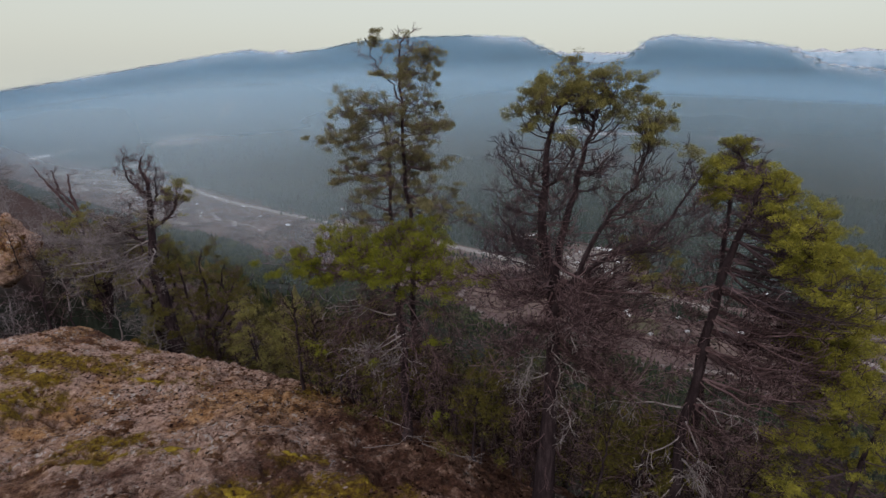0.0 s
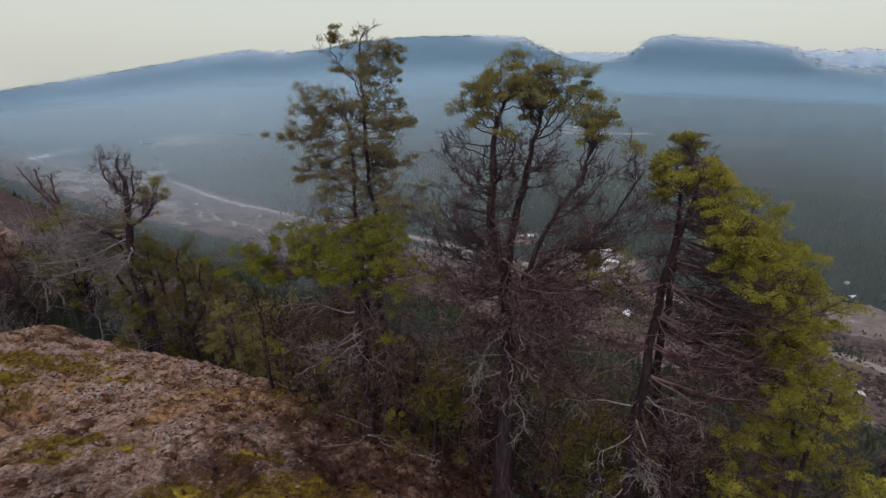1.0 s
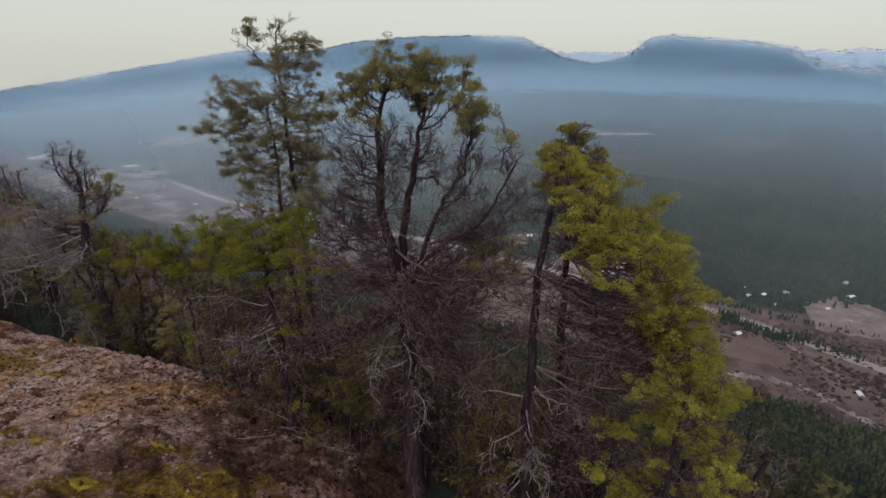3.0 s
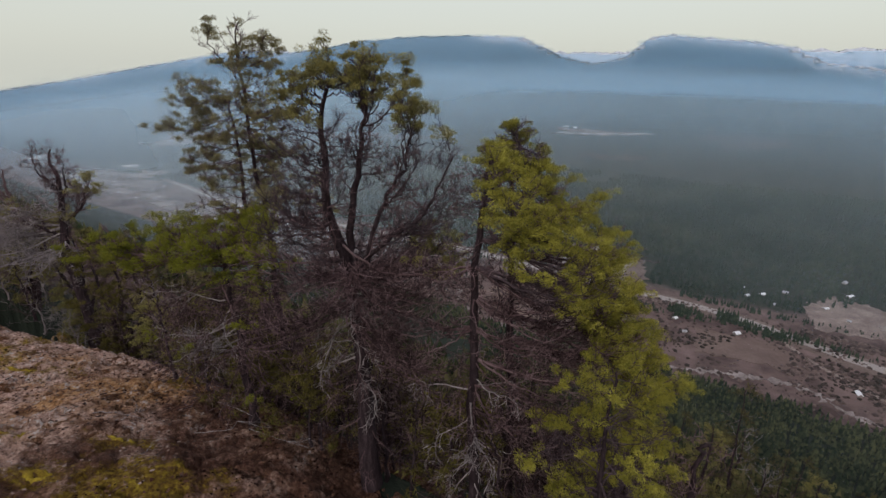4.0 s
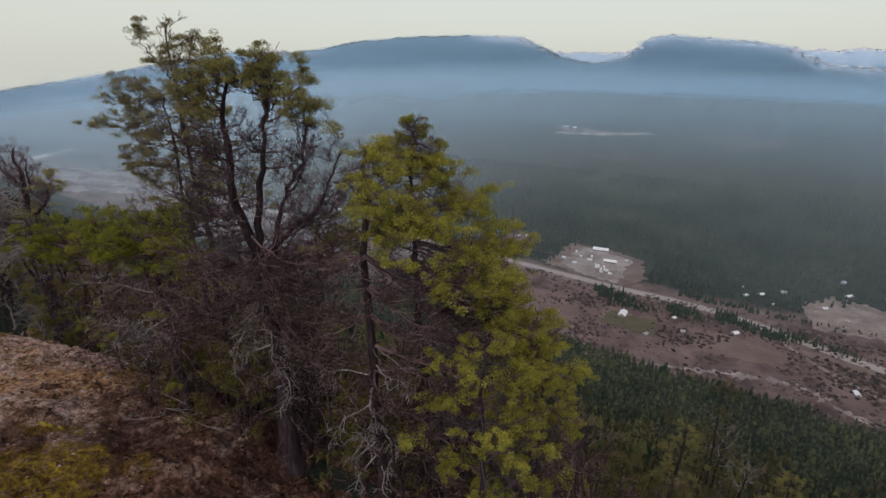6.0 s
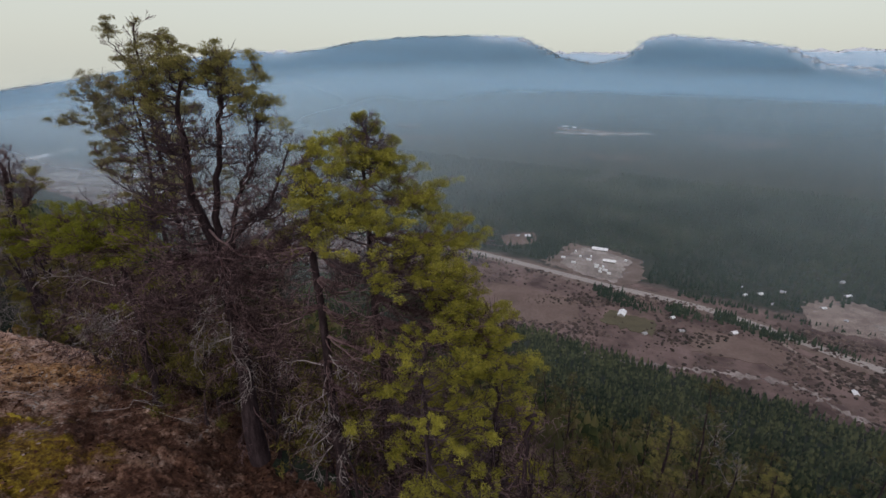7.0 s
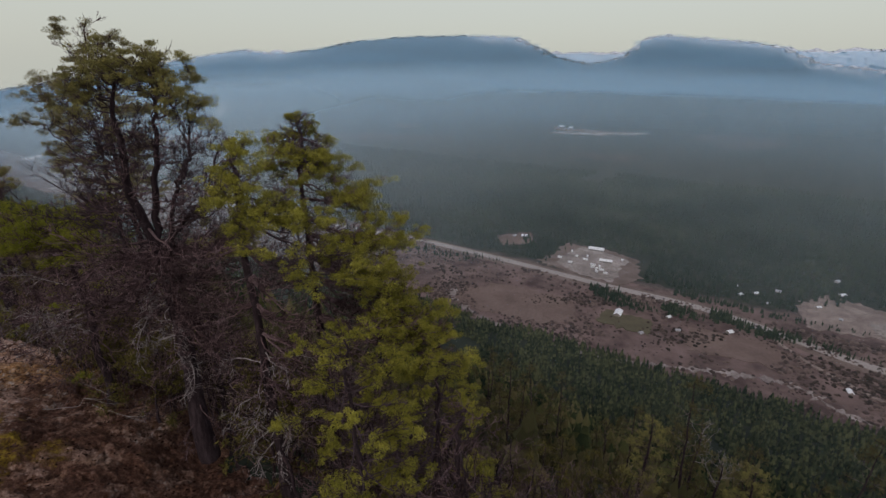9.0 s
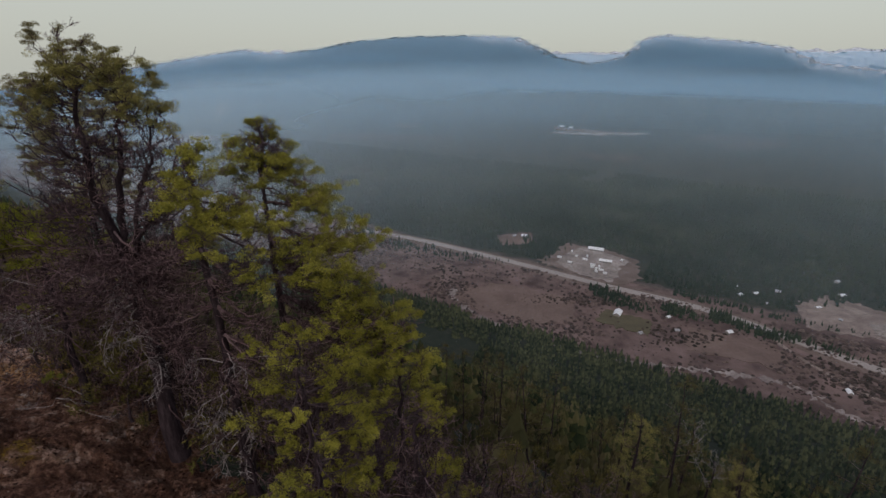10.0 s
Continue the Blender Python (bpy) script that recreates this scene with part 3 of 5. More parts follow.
def grow(rng, wood, tips, p, d, length, r, level, lift, bushy=1.0, droop=0.0, wander=0.16, light=False, outer=0.0):
    """A branch with its side branches; the ends go into tips, with their share of the way out along the limb."""
    steps = (5, 3, 2)[level] if light else (8, 4, 2)[level]
    pts, dirs = [p.copy()], [d.copy()]
    for k in range(steps):
        bend = (lift - droop) / steps * (0.4 + 1.2 * k / steps)
        d = (d + Vector((rng.gauss(0, wander), rng.gauss(0, wander), rng.gauss(0, wander * 0.7) + bend))).normalized()
        p = p + d * (length / steps)
        pts.append(p.copy())
        dirs.append(d.copy())
    radii = [max(0.0042, r * (1 - 0.78 * k / steps)) for k in range(steps + 1)]
    wood.tube(pts, radii, 3 if light or level else 4)
    tips.append((pts[-1], dirs[-1], level, 1.0 if level == 0 else outer))
    if level == 0:
        tips.extend((pts[k], dirs[k], level, k / steps) for k in range(steps // 2, steps))
    elif level == 1 and steps > 2:
        tips.append((pts[steps - 1], dirs[steps - 1], level, outer))
    if level >= (1 if light else 2):
        return
    kids = int(round((length * (6.5 if level == 0 else 7.5) + 2) * bushy))
    for k in range(kids):
        f = rng.uniform(0.22, 0.98) ** (0.8 if level == 0 else 1.0) * steps
        i = min(int(f), steps - 1)
        q = pts[i].lerp(pts[i + 1], f - i)
        cd = turn_from(rng, dirs[i], rng.uniform(30, 66))
        cd.z += 0.2 if lift > 0 else 0.0
        cl = length * rng.uniform(0.2, 0.45) * (1 - 0.4 * f / steps) if level == 0 else length * rng.uniform(0.3, 0.6)
        grow(rng, wood, tips, q, cd.normalized(), max(cl, 0.12), radii[i] * 0.62, level + 1, lift * 0.8, bushy, droop, wander * 1.2, light, f / steps if level == 0 else outer)


def foliage(name, seed, spots, origin, mat, blades=330, size=0.17, needle=0.045, flat=0.62):
    """Soft cushions of short needles, a few flattened lobes each, one at each spot; spots are (place, scale)."""
    rs = np.random.RandomState(seed)
    P = np.array([tuple(p) for p, sc in spots])
    S = np.array([sc for p, sc in spots])
    n = len(P) * blades
    owner = np.repeat(np.arange(len(P)), blades)
    lobes = rs.normal(size=(len(P), 6, 3)) * np.array([0.5, 0.5, 0.2]) * size
    d = rs.normal(size=(n, 3))
    d[:, 2] += 0.2
    d /= np.linalg.norm(d, axis=1)[:, None]
    reach = size * 0.4 * rs.uniform(0.25, 1.0, n)[:, None] ** 0.45 * S[owner][:, None]
    start = P[owner] + lobes[owner, rs.randint(0, 6, n)] * S[owner][:, None] + d * reach * np.array([1, 1, flat])
    # needles lean outwards and lie half along the cushion, so that its top catches the sky and its underside stays dark
    tang = np.cross(d, rs.normal(size=(n, 3)))
    tang /= np.linalg.norm(tang, axis=1)[:, None]
    along = d * rs.uniform(0.2, 1.0, n)[:, None] + tang * 0.75
    along /= np.linalg.norm(along, axis=1)[:, None]
    side = np.cross(along, d) + rs.normal(size=(n, 3)) * 0.3
    side /= np.linalg.norm(side, axis=1)[:, None]
    ln = needle * rs.uniform(0.7, 1.3, n)[:, None]
    wd = side * ln * 0.16
    verts = np.stack([start + wd, start + along * ln * 1.3, start - wd], 1).reshape(-1, 3) - np.array(tuple(origin))
    return quick_mesh(name, verts, np.arange(n * 3).reshape(-1, 3), mat)


def clump(p, gap=-0.02, scale=2.3):
    """True in scattered pockets, so that needles gather in clumps with gaps between."""
    return noise.noise(p * scale) > gap


def polyline(points, count):
    """Resample a few given points into a smooth line with a little wobble."""
    pts = [Vector(p) for p in points]
    out = []
    for k in range(count + 1):
        f = k / count * (len(pts) - 1)
        i = min(int(f), len(pts) - 2)
        t = f - i
        p0, p1, p2, p3 = pts[max(i - 1, 0)], pts[i], pts[i + 1], pts[min(i + 2, len(pts) - 1)]
        out.append(0.5 * ((2 * p1) + (p2 - p0) * t + (2 * p0 - 5 * p1 + 4 * p2 - p3) * t * t + (3 * p1 - p0 - 3 * p2 + p3) * t ** 3))
    return out


def bough(rng, wood, tips, p, end, r, bushy, wander, dip):
    """A limb that leaves the stem at p, dips and swings up to its end, with side branches along its outer part."""
    mid = p.lerp(end, 0.5) + Vector((rng.gauss(0, 0.06), rng.gauss(0, 0.06), -dip * (end - p).length))
    pts = polyline([p, mid, end], 9)
    pts = [pts[0]] + [q + Vector((rng.gauss(0, 0.022), rng.gauss(0, 0.022), rng.gauss(0, 0.018))) for q in pts[1:]]
    radii = [max(0.005, r * (1 - 0.75 * k / 9)) for k in range(10)]
    wood.tube(pts, radii, 5)
    length = (end - p).length
    for k in range(4, 10):
        tips.append((pts[k], (pts[k] - pts[k - 1]).normalized(), 0, k / 9))
    for k in range(int((length * 5.5 + 3) * bushy)):
        f = rng.uniform(0.25, 0.97) * 9
        i = min(int(f), 8)
        q = pts[i].lerp(pts[i + 1], f - i)
        cd = turn_from(rng, (pts[i + 1] - pts[i]).normalized(), rng.uniform(32, 62))
        cd.z = cd.z * 0.6 + 0.22
        grow(rng, wood, tips, q, cd.normalized(), max(0.15, min(0.7, length * rng.uniform(0.18, 0.36))), max(0.0055, radii[i] * 0.55), 1, 0.45, bushy, 0.0, wander, False, f / 9)


def tree(name, seed, stems, limbs, label, category, needles=None, live=None, blades=330, tuft=0.17, needle=0.045, density=1.0, bushy=1.0, bare=0.5, twig=TWIG, bark=BARK, group="", joined=False, gap=-0.05, wander=0.16, reach=()):
    """stems: (points, foot radius, tip radius). limbs: (stem, lowest and highest share of the stem, how many, bearing from, bearing to, length low, length high,
    rise in degrees, lift, droop). reach: (stem, share of the stem or -1 for the end's own height, end, how many, spread of the ends, dip, wood). live(p) says how likely a tip at p carries needles."""
    rng = random.Random(seed)
    origin = Vector(stems[0][0][0])
    ob = thing(name, *origin, label, category, group)
    lines = []
    for k, (points, r0, r1) in enumerate(stems):
        pts = polyline(points, 18)
        pts = [p + Vector((rng.gauss(0, 0.026), rng.gauss(0, 0.026), 0)) for p in pts]
        radii = [r0 + (r1 - r0) * (j / 18) ** 0.8 for j in range(19)]
        if k == 0:
            radii[0], radii[1] = r0 * 1.35, r0 * 1.12
        w = Wood()
        w.tube(pts, radii, 9)
        part("trunk" if k == 0 else "stem", w.mesh("trunk", origin, bark), ob, "dark rough bark")
        lines.append((pts, radii))
    spots = []
    whole = Wood()
    for stem, f0, f1, count, b0, b1, len0, len1, rise, lift, droop, *wood_of in limbs:
        pts, radii = lines[stem]
        for c in range(count):
            share = (c + rng.uniform(0.1, 0.9)) / count
            f = (f0 + (f1 - f0) * share) * 18
            i = min(int(f), 17)
            p = pts[i].lerp(pts[i + 1], f - i)
            b = radians(rng.uniform(b0, b1))
            up = radians(rise + rng.gauss(0, 9))
            d = Vector((math.cos(b) * math.cos(up), math.sin(b) * math.cos(up), math.sin(up)))
            length = (len0 + (len1 - len0) * share) * rng.uniform(0.75, 1.2)
            w, tips = whole if joined else Wood(), []
            grow(rng, w, tips, p, d, length, max(0.006, min(radii[i] * 0.4, 0.005 + (0.011 if lift > 0.3 or wood_of else 0.006) * length)), 0, lift, bushy, droop, wander if lift > 0.25 or joined else wander * 1.7, joined)
            limb = ob if joined else part("branch", w.mesh("branch", origin, wood_of[0] if wood_of else twig), ob)
            if live:
                for q, qd, lv, outer in tips:
                    chance = live(q) * density
                    if lv < 2 and outer > bare and rng.random() < chance and clump(q, gap):
                        spots.append((q + qd * 0.03, rng.uniform(0.6, 1.25), limb))
    for stem, f0, end, count, spread, dip, mat_of in reach:
        pts, radii = lines[stem]
        for c in range(count):
            to = Vector(end) + Vector((rng.gauss(0, spread), rng.gauss(0, spread), rng.gauss(0, spread * 0.6)))
            f = f0 + (rng.gauss(0, 0.025) if c else 0)
            if f0 < 0:
                f = min(range(19), key=lambda k: abs(pts[k].z - to.z - rng.uniform(0.0, 0.25))) / 18
            f = min(max(f, 0.02), 0.995) * 18
            i = min(int(f), 17)
            p = pts[i].lerp(pts[i + 1], f - i)
            w, tips = Wood(), []
            bough(rng, w, tips, p, to, max(0.009, min(radii[i] * 0.55, 0.008 + 0.0105 * (to - p).length)), bushy, wander, dip)
            limb = part("branch", w.mesh("branch", origin, mat_of), ob)
            for q, qd, lv, outer in tips:
                if live and lv < 2 and outer > bare and rng.random() < live(q) * density:
                    spots.append((q + qd * 0.03, rng.uniform(0.65, 1.25), limb))
    if live:
        for pts, radii in lines:
            if live(pts[-1]) > 0.2:
                spots.append((pts[-1], 1.0, ob))
                spots.append((pts[-1] - Vector((0.05, 0, 0.12)), 0.9, ob))
    if joined:
        part("branchwork", whole.mesh("branchwork", origin, twig), ob)
    taken, by_limb = set(), {}
    for p, sc, limb in spots:
        cell = tuple((p / (tuft * 1.5)).to_tuple(0))
        if cell not in taken:
            taken.add(cell)
            by_limb.setdefault(limb.name, (limb, []))[1].append((p, sc))
    for k, (limb, own) in enumerate(by_limb.values()):
        part("crown" if limb == ob else "needles", foliage("needles", seed * 1000 + k, own, origin, needles, blades, tuft, needle), limb)
    return ob


def build_main_trees():
    g = ground_z
    # slender twin-stemmed pine past the edge of the rock
    tree("pine_tree", 11,
         [([(-0.75, 11.6, g(-0.75, 11.6) - 0.3), (-0.76, 11.5, 0.5), (-0.82, 11.5, 2.8), (-0.92, 11.45, 4.8), (-0.92, 11.45, 6.3), (-0.88, 11.35, 7.22)], 0.1, 0.01),
          ([(-1.1, 11.5, g(-1.1, 11.5) - 0.3), (-1.15, 11.5, 0.5), (-1.27, 11.5, 2.8), (-1.29, 11.55, 4.8), (-1.38, 11.6, 5.7)], 0.09, 0.012),
          ([(-0.92, 11.45, 5.7), (-1.15, 11.5, 6.2), (-1.45, 11.5, 6.6), (-1.68, 11.5, 7.15)], 0.02, 0.008)],
         [(0, 0.45, 0.9, 38, -110, 110, 1.2, 0.75, 0, 0.7, 0.0), (0, 0.66, 0.97, 14, 0, 360, 0.7, 0.4, 15, 0.5, 0.0), (1, 0.48, 0.98, 38, 70, 300, 1.2, 0.8, 0, 0.7, 0.0), (1, 0.6, 0.98, 8, -60, 60, 0.7, 0.6, 10, 0.5, 0.0),
          (2, 0.4, 0.98, 7, 60, 330, 0.45, 0.3, 20, 0.4, 0.0), (0, 0.38, 0.52, 8, -90, 90, 1.4, 1.3, -5, 0.6, 0.0), (1, 0.44, 0.56, 8, 90, 270, 1.4, 1.3, -5, 0.6, 0.0), (1, 0.15, 0.45, 16, 0, 360, 1.2, 1.4, -5, 0.0, 0.3)],
         "slender twin-stemmed pine with sparse olive needle clumps at the cliff edge", "tree", NEEDLE_GREY,
         lambda p: (0.95 if p.z > 6.3 else 0.55 if p.z > 4.2 else 0.6) if p.z > 2.6 else 0.02, bushy=0.85, gap=0.04, tuft=0.15, blades=280, needle=0.032, bare=0.3,
         reach=[(1, -1, (-2.2, 11.4, 5.5), 4, 0.2, 0.08, TWIG), (1, -1, (-2.45, 11.3, 4.9), 4, 0.22, 0.08, TWIG), (1, -1, (-2.3, 11.6, 4.3), 4, 0.22, 0.08, TWIG), (1, -1, (-1.9, 11.1, 5.9), 2, 0.15, 0.08, TWIG), (0, -1, (-0.2, 11.3, 5.3), 3, 0.15, 0.08, TWIG), (0, -1, (-0.1, 11.4, 4.4), 4, 0.2, 0.08, TWIG)])
    # broad green pine before it
    tree("pine_tree", 12,
         [([(-0.8, 9.2, g(-0.8, 9.2) - 0.3), (-0.85, 9.2, 0.5), (-0.95, 9.2, 2.0), (-1.0, 9.2, 3.1)], 0.11, 0.03)],
         [(0, 0.3, 0.8, 40, 0, 360, 1.7, 1.8, -8, 0.0, 0.4), (0, 0.3, 0.6, 9, 150, 260, 1.3, 1.5, -10, 0.1, 0.3, PALE_WOOD)],
         "low broad pine with flat bright green crown above bare grey twigs", "tree", NEEDLE_GREEN,
         lambda p: 0.95 if p.z > 2.35 else (0.02 if p.z > 0.8 else 0.008), bushy=1.0, gap=-0.2, density=0.62, bare=0.4, blades=440, needle=0.029,
         reach=[(0, 0.9 - 0.04 * (k % 3), (-1.1 + (0.75 + 0.4 * (k % 3)) * math.cos(k * 0.7), 9.2 + (0.6 + 0.35 * (k % 3)) * math.sin(k * 0.7), 3.22 - 0.14 * (k % 3)), 3, 0.2, 0.05, TWIG) for k in range(18)])
    # big candelabra pine: two stems over a fork, swept boughs, needles in an arch over the top
    tree("pine_tree", 13,
         [([(2.08, 7.8, g(2.08, 7.8) - 0.3), (2.04, 7.8, 0.6), (1.99, 7.8, 2.1), (1.9, 7.8, 3.1), (1.66, 7.8, 3.75), (1.6, 7.8, 4.5), (1.66, 7.78, 5.2), (1.7, 7.75, 5.7), (1.84, 7.75, 6.12)], 0.17, 0.018),
          ([(1.93, 7.8, 3.05), (1.99, 7.82, 3.8), (2.15, 7.86, 4.65), (2.22, 7.9, 5.2), (2.34, 7.9, 5.65), (2.5, 7.9, 6.08)], 0.082, 0.014),
          ([(1.98, 7.8, 2.75), (2.3, 7.65, 3.25), (2.46, 7.55, 3.95), (2.74, 7.5, 4.5), (2.98, 7.45, 5.0), (3.12, 7.4, 5.75)], 0.062, 0.011),
          ([(2.3, 7.65, 3.25), (2.68, 7.4, 3.7), (3.05, 7.2, 3.95), (3.45, 7.05, 4.5), (3.7, 7.0, 5.1)], 0.045, 0.011)],
         [(0, 0.5, 0.8, 9, 120, 300, 1.15, 0.9, -2, 0.9, 0.0, BOUGH), (0, 0.5, 0.85, 4, -60, 90, 0.8, 0.6, 5, 1.0, 0.0, BOUGH), (1, 0.3, 0.75, 5, 20, 160, 0.9, 0.6, 5, 1.0, 0.0, BOUGH),
          (2, 0.35, 0.9, 9, -100, 120, 0.75, 0.5, 8, 1.0, 0.0, BOUGH), (3, 0.3, 0.95, 9, -120, 100, 0.7, 0.4, 8, 1.0, 0.0, BOUGH), (0, 0.38, 0.5, 5, 130, 260, 1.3, 1.5, -4, 0.9, 0.0, BOUGH),
          (0, 0.48, 0.76, 14, 0, 360, 0.8, 0.6, 5, 0.5, 0.0), (1, 0.25, 0.66, 12, 0, 360, 0.75, 0.45, 5, 0.7, 0.0), (2, 0.25, 0.75, 15, 0, 360, 0.7, 0.45, 8, 0.6, 0.0), (3, 0.2, 0.85, 14, 0, 360, 0.65, 0.4, 8, 0.7, 0.0),
          (0, 0.2, 0.42, 30, 0, 360, 1.5, 1.7, -4, 0.1, 0.2), (0, 0.12, 0.34, 11, 170, 390, 1.0, 1.4, -12, 0.0, 1.0, PALE_WOOD), (0, 0.05, 0.28, 12, 180, 380, 1.1, 1.3, -15, 0.0, 0.9)],
         "tall dark candelabra pine, mostly bare, with an olive needled top", "tree", NEEDLE_OLIVE,
         lambda p: 0.92 if p.z > 5.5 - 0.22 * max(0.0, p.x - 2.6) and Vector(((p.x - 2.1) / 1.4, (p.y - 7.7) / 1.3, (p.z - 4.75) / 1.45)).length > 0.78 else (0.3 if p.x > 3.1 and 3.2 < p.z < 3.7 else 0.0),
         bushy=1.05, gap=0.2, bare=0.5, density=0.85, tuft=0.16, wander=0.2, blades=440, needle=0.029,
         reach=[(0, 0.82, (1.1, 7.7, 5.95), 3, 0.1, 0.12, BOUGH), (0, 0.88, (1.3, 7.3, 6.18), 3, 0.12, 0.1, BOUGH), (0, 0.9, (1.5, 8.2, 6.28), 3, 0.12, 0.1, BOUGH), (0, 0.95, (1.85, 7.5, 6.4), 3, 0.1, 0.08, BOUGH),
                (1, 0.75, (2.15, 8.35, 6.38), 3, 0.14, 0.1, BOUGH), (1, 0.85, (2.35, 7.4, 6.4), 3, 0.12, 0.1, BOUGH), (1, 0.92, (2.5, 7.9, 6.42), 2, 0.1, 0.05, BOUGH), (1, 0.7, (2.78, 7.8, 6.1), 3, 0.12, 0.12, BOUGH),
                (2, 0.8, (2.88, 7.15, 5.85), 3, 0.12, 0.12, BOUGH), (2, 0.85, (3.12, 7.75, 5.7), 3, 0.12, 0.1, BOUGH), (3, 0.85, (3.55, 7.2, 5.5), 2, 0.07, 0.12, BOUGH),
                (0, 0.92, (2.05, 7.6, 6.1), 2, 0.1, 0.08, BOUGH), (1, 0.8, (2.0, 8.05, 6.2), 2, 0.1, 0.08, BOUGH),
                (0, 0.66, (0.72, 7.5, 5.25), 2, 0.12, 0.14, BOUGH), (0, 0.55, (0.62, 7.6, 4.75), 2, 0.12, 0.14, BOUGH), (0, 0.6, (0.95, 8.4, 5.1), 2, 0.12, 0.14, BOUGH), (0, 0.42, (0.75, 7.4, 3.95), 2, 0.12, 0.15, BOUGH),
                (0, 0.45, (0.9, 8.1, 4.2), 2, 0.12, 0.15, BOUGH), (0, 0.5, (0.8, 7.1, 4.5), 2, 0.12, 0.15, BOUGH), (3, 0.4, (3.75, 6.9, 4.45), 3, 0.15, 0.16, BOUGH), (2, 0.3, (3.4, 7.3, 4.25), 3, 0.15, 0.16, BOUGH),
                (1, 0.4, (2.75, 8.4, 5.0), 3, 0.15, 0.14, BOUGH), (1, 0.5, (2.4, 7.1, 5.3), 3, 0.15, 0.14, BOUGH), (2, 0.5, (3.1, 7.0, 5.1), 3, 0.15, 0.14, BOUGH), (0, 0.7, (1.6, 7.1, 5.5), 2, 0.15, 0.14, BOUGH),
                (0, 0.38, (3.2, 7.6, 3.35), 9, 0.28, 0.12, TWIG), (0, 0.34, (3.05, 7.1, 2.8), 10, 0.3, 0.1, TWIG), (0, 0.34, (2.9, 8.4, 3.0), 9, 0.3, 0.1, TWIG), (0, 0.36, (0.8, 7.3, 3.1), 8, 0.3, 0.1, TWIG), (0, 0.33, (0.9, 8.3, 2.8), 9, 0.3, 0.1, TWIG),
                (0, 0.28, (1.1, 6.9, 2.3), 8, 0.3, 0.1, TWIG), (0, 0.26, (2.9, 7.3, 2.0), 10, 0.3, 0.1, TWIG), (0, 0.36, (2.3, 6.7, 2.9), 8, 0.3, 0.1, TWIG), (0, 0.3, (3.4, 7.3, 2.3), 8, 0.3, 0.1, TWIG), (0, 0.22, (3.3, 7.0, 1.5), 8, 0.35, 0.1, TWIG)])
    # dark straight pine: bare under its head, long limbs swept towards the drop
    tree("pine_tree", 14,
         [([(4.18, 6.75, g(4.18, 6.75) - 0.3), (4.08, 6.75, 0.2), (4.04, 6.68, 2.0), (4.06, 6.52, 3.9), (4.12, 6.38, 4.7), (4.2, 6.33, 5.15)], 0.12, 0.016)],
         [(0, 0.45, 0.9, 12, 110, 270, 0.55, 0.35, -4, 0.3, 0.1), (0, 0.3, 0.78, 18, -100, 80, 1.4, 0.9, -8, 0.1, 0.1), (0, 0.25, 0.6, 14, 90, 260, 0.9, 0.7, -10, 0.0, 0.3),
          (0, 0.12, 0.36, 11, 140, 380, 1.0, 1.3, -20, 0.0, 1.1, PALE_WOOD), (0, 0.12, 0.35, 10, 150, 390, 1.1, 1.2, -20, 0.0, 0.9)],
         "dark straight pine with yellow-green head and bare lower branches", "tree", NEEDLE_YELLOW,
         lambda p: 0.85 if p.z > 4.75 or (p.z > 3.8 and p.x - 4.1 + 0.8 * (6.4 - p.y) > 0.55) or (p.z > 3.1 and p.x > 5.15) else 0.0, bushy=0.95, gap=0.26, density=0.72, bare=0.52, tuft=0.175, wander=0.2, blades=520, needle=0.029,
         reach=[(0, -1, (4.25, 6.2, 5.1), 3, 0.1, 0.05, BOUGH), (0, -1, (4.42, 6.0, 4.9), 3, 0.12, 0.06, BOUGH), (0, -1, (4.15, 5.75, 4.65), 3, 0.14, 0.08, BOUGH), (0, -1, (3.85, 6.2, 4.55), 2, 0.08, 0.08, BOUGH),
                (0, -1, (4.6, 5.6, 4.55), 3, 0.16, 0.07, BOUGH), (0, -1, (4.9, 5.85, 4.3), 4, 0.16, 0.07, BOUGH), (0, -1, (4.85, 5.4, 4.1), 3, 0.16, 0.07, BOUGH), (0, -1, (5.1, 6.3, 3.95), 3, 0.18, 0.07, BOUGH),
                (0, -1, (5.5, 5.95, 3.4), 4, 0.2, 0.07, BOUGH), (0, -1, (5.2, 5.5, 3.6), 2, 0.18, 0.07, BOUGH), (0, -1, (4.9, 6.0, 3.2), 5, 0.3, 0.07, TWIG), (0, -1, (5.0, 6.1, 2.6), 7, 0.32, 0.07, TWIG), (0, -1, (5.0, 6.2, 2.0), 7, 0.32, 0.07, TWIG),
                (0, -1, (5.0, 6.0, 1.2), 7, 0.35, 0.07, TWIG), (0, -1, (3.3, 6.6, 2.4), 8, 0.25, 0.07, TWIG), (0, -1, (3.4, 6.5, 3.4), 5, 0.2, 0.07, TWIG)])
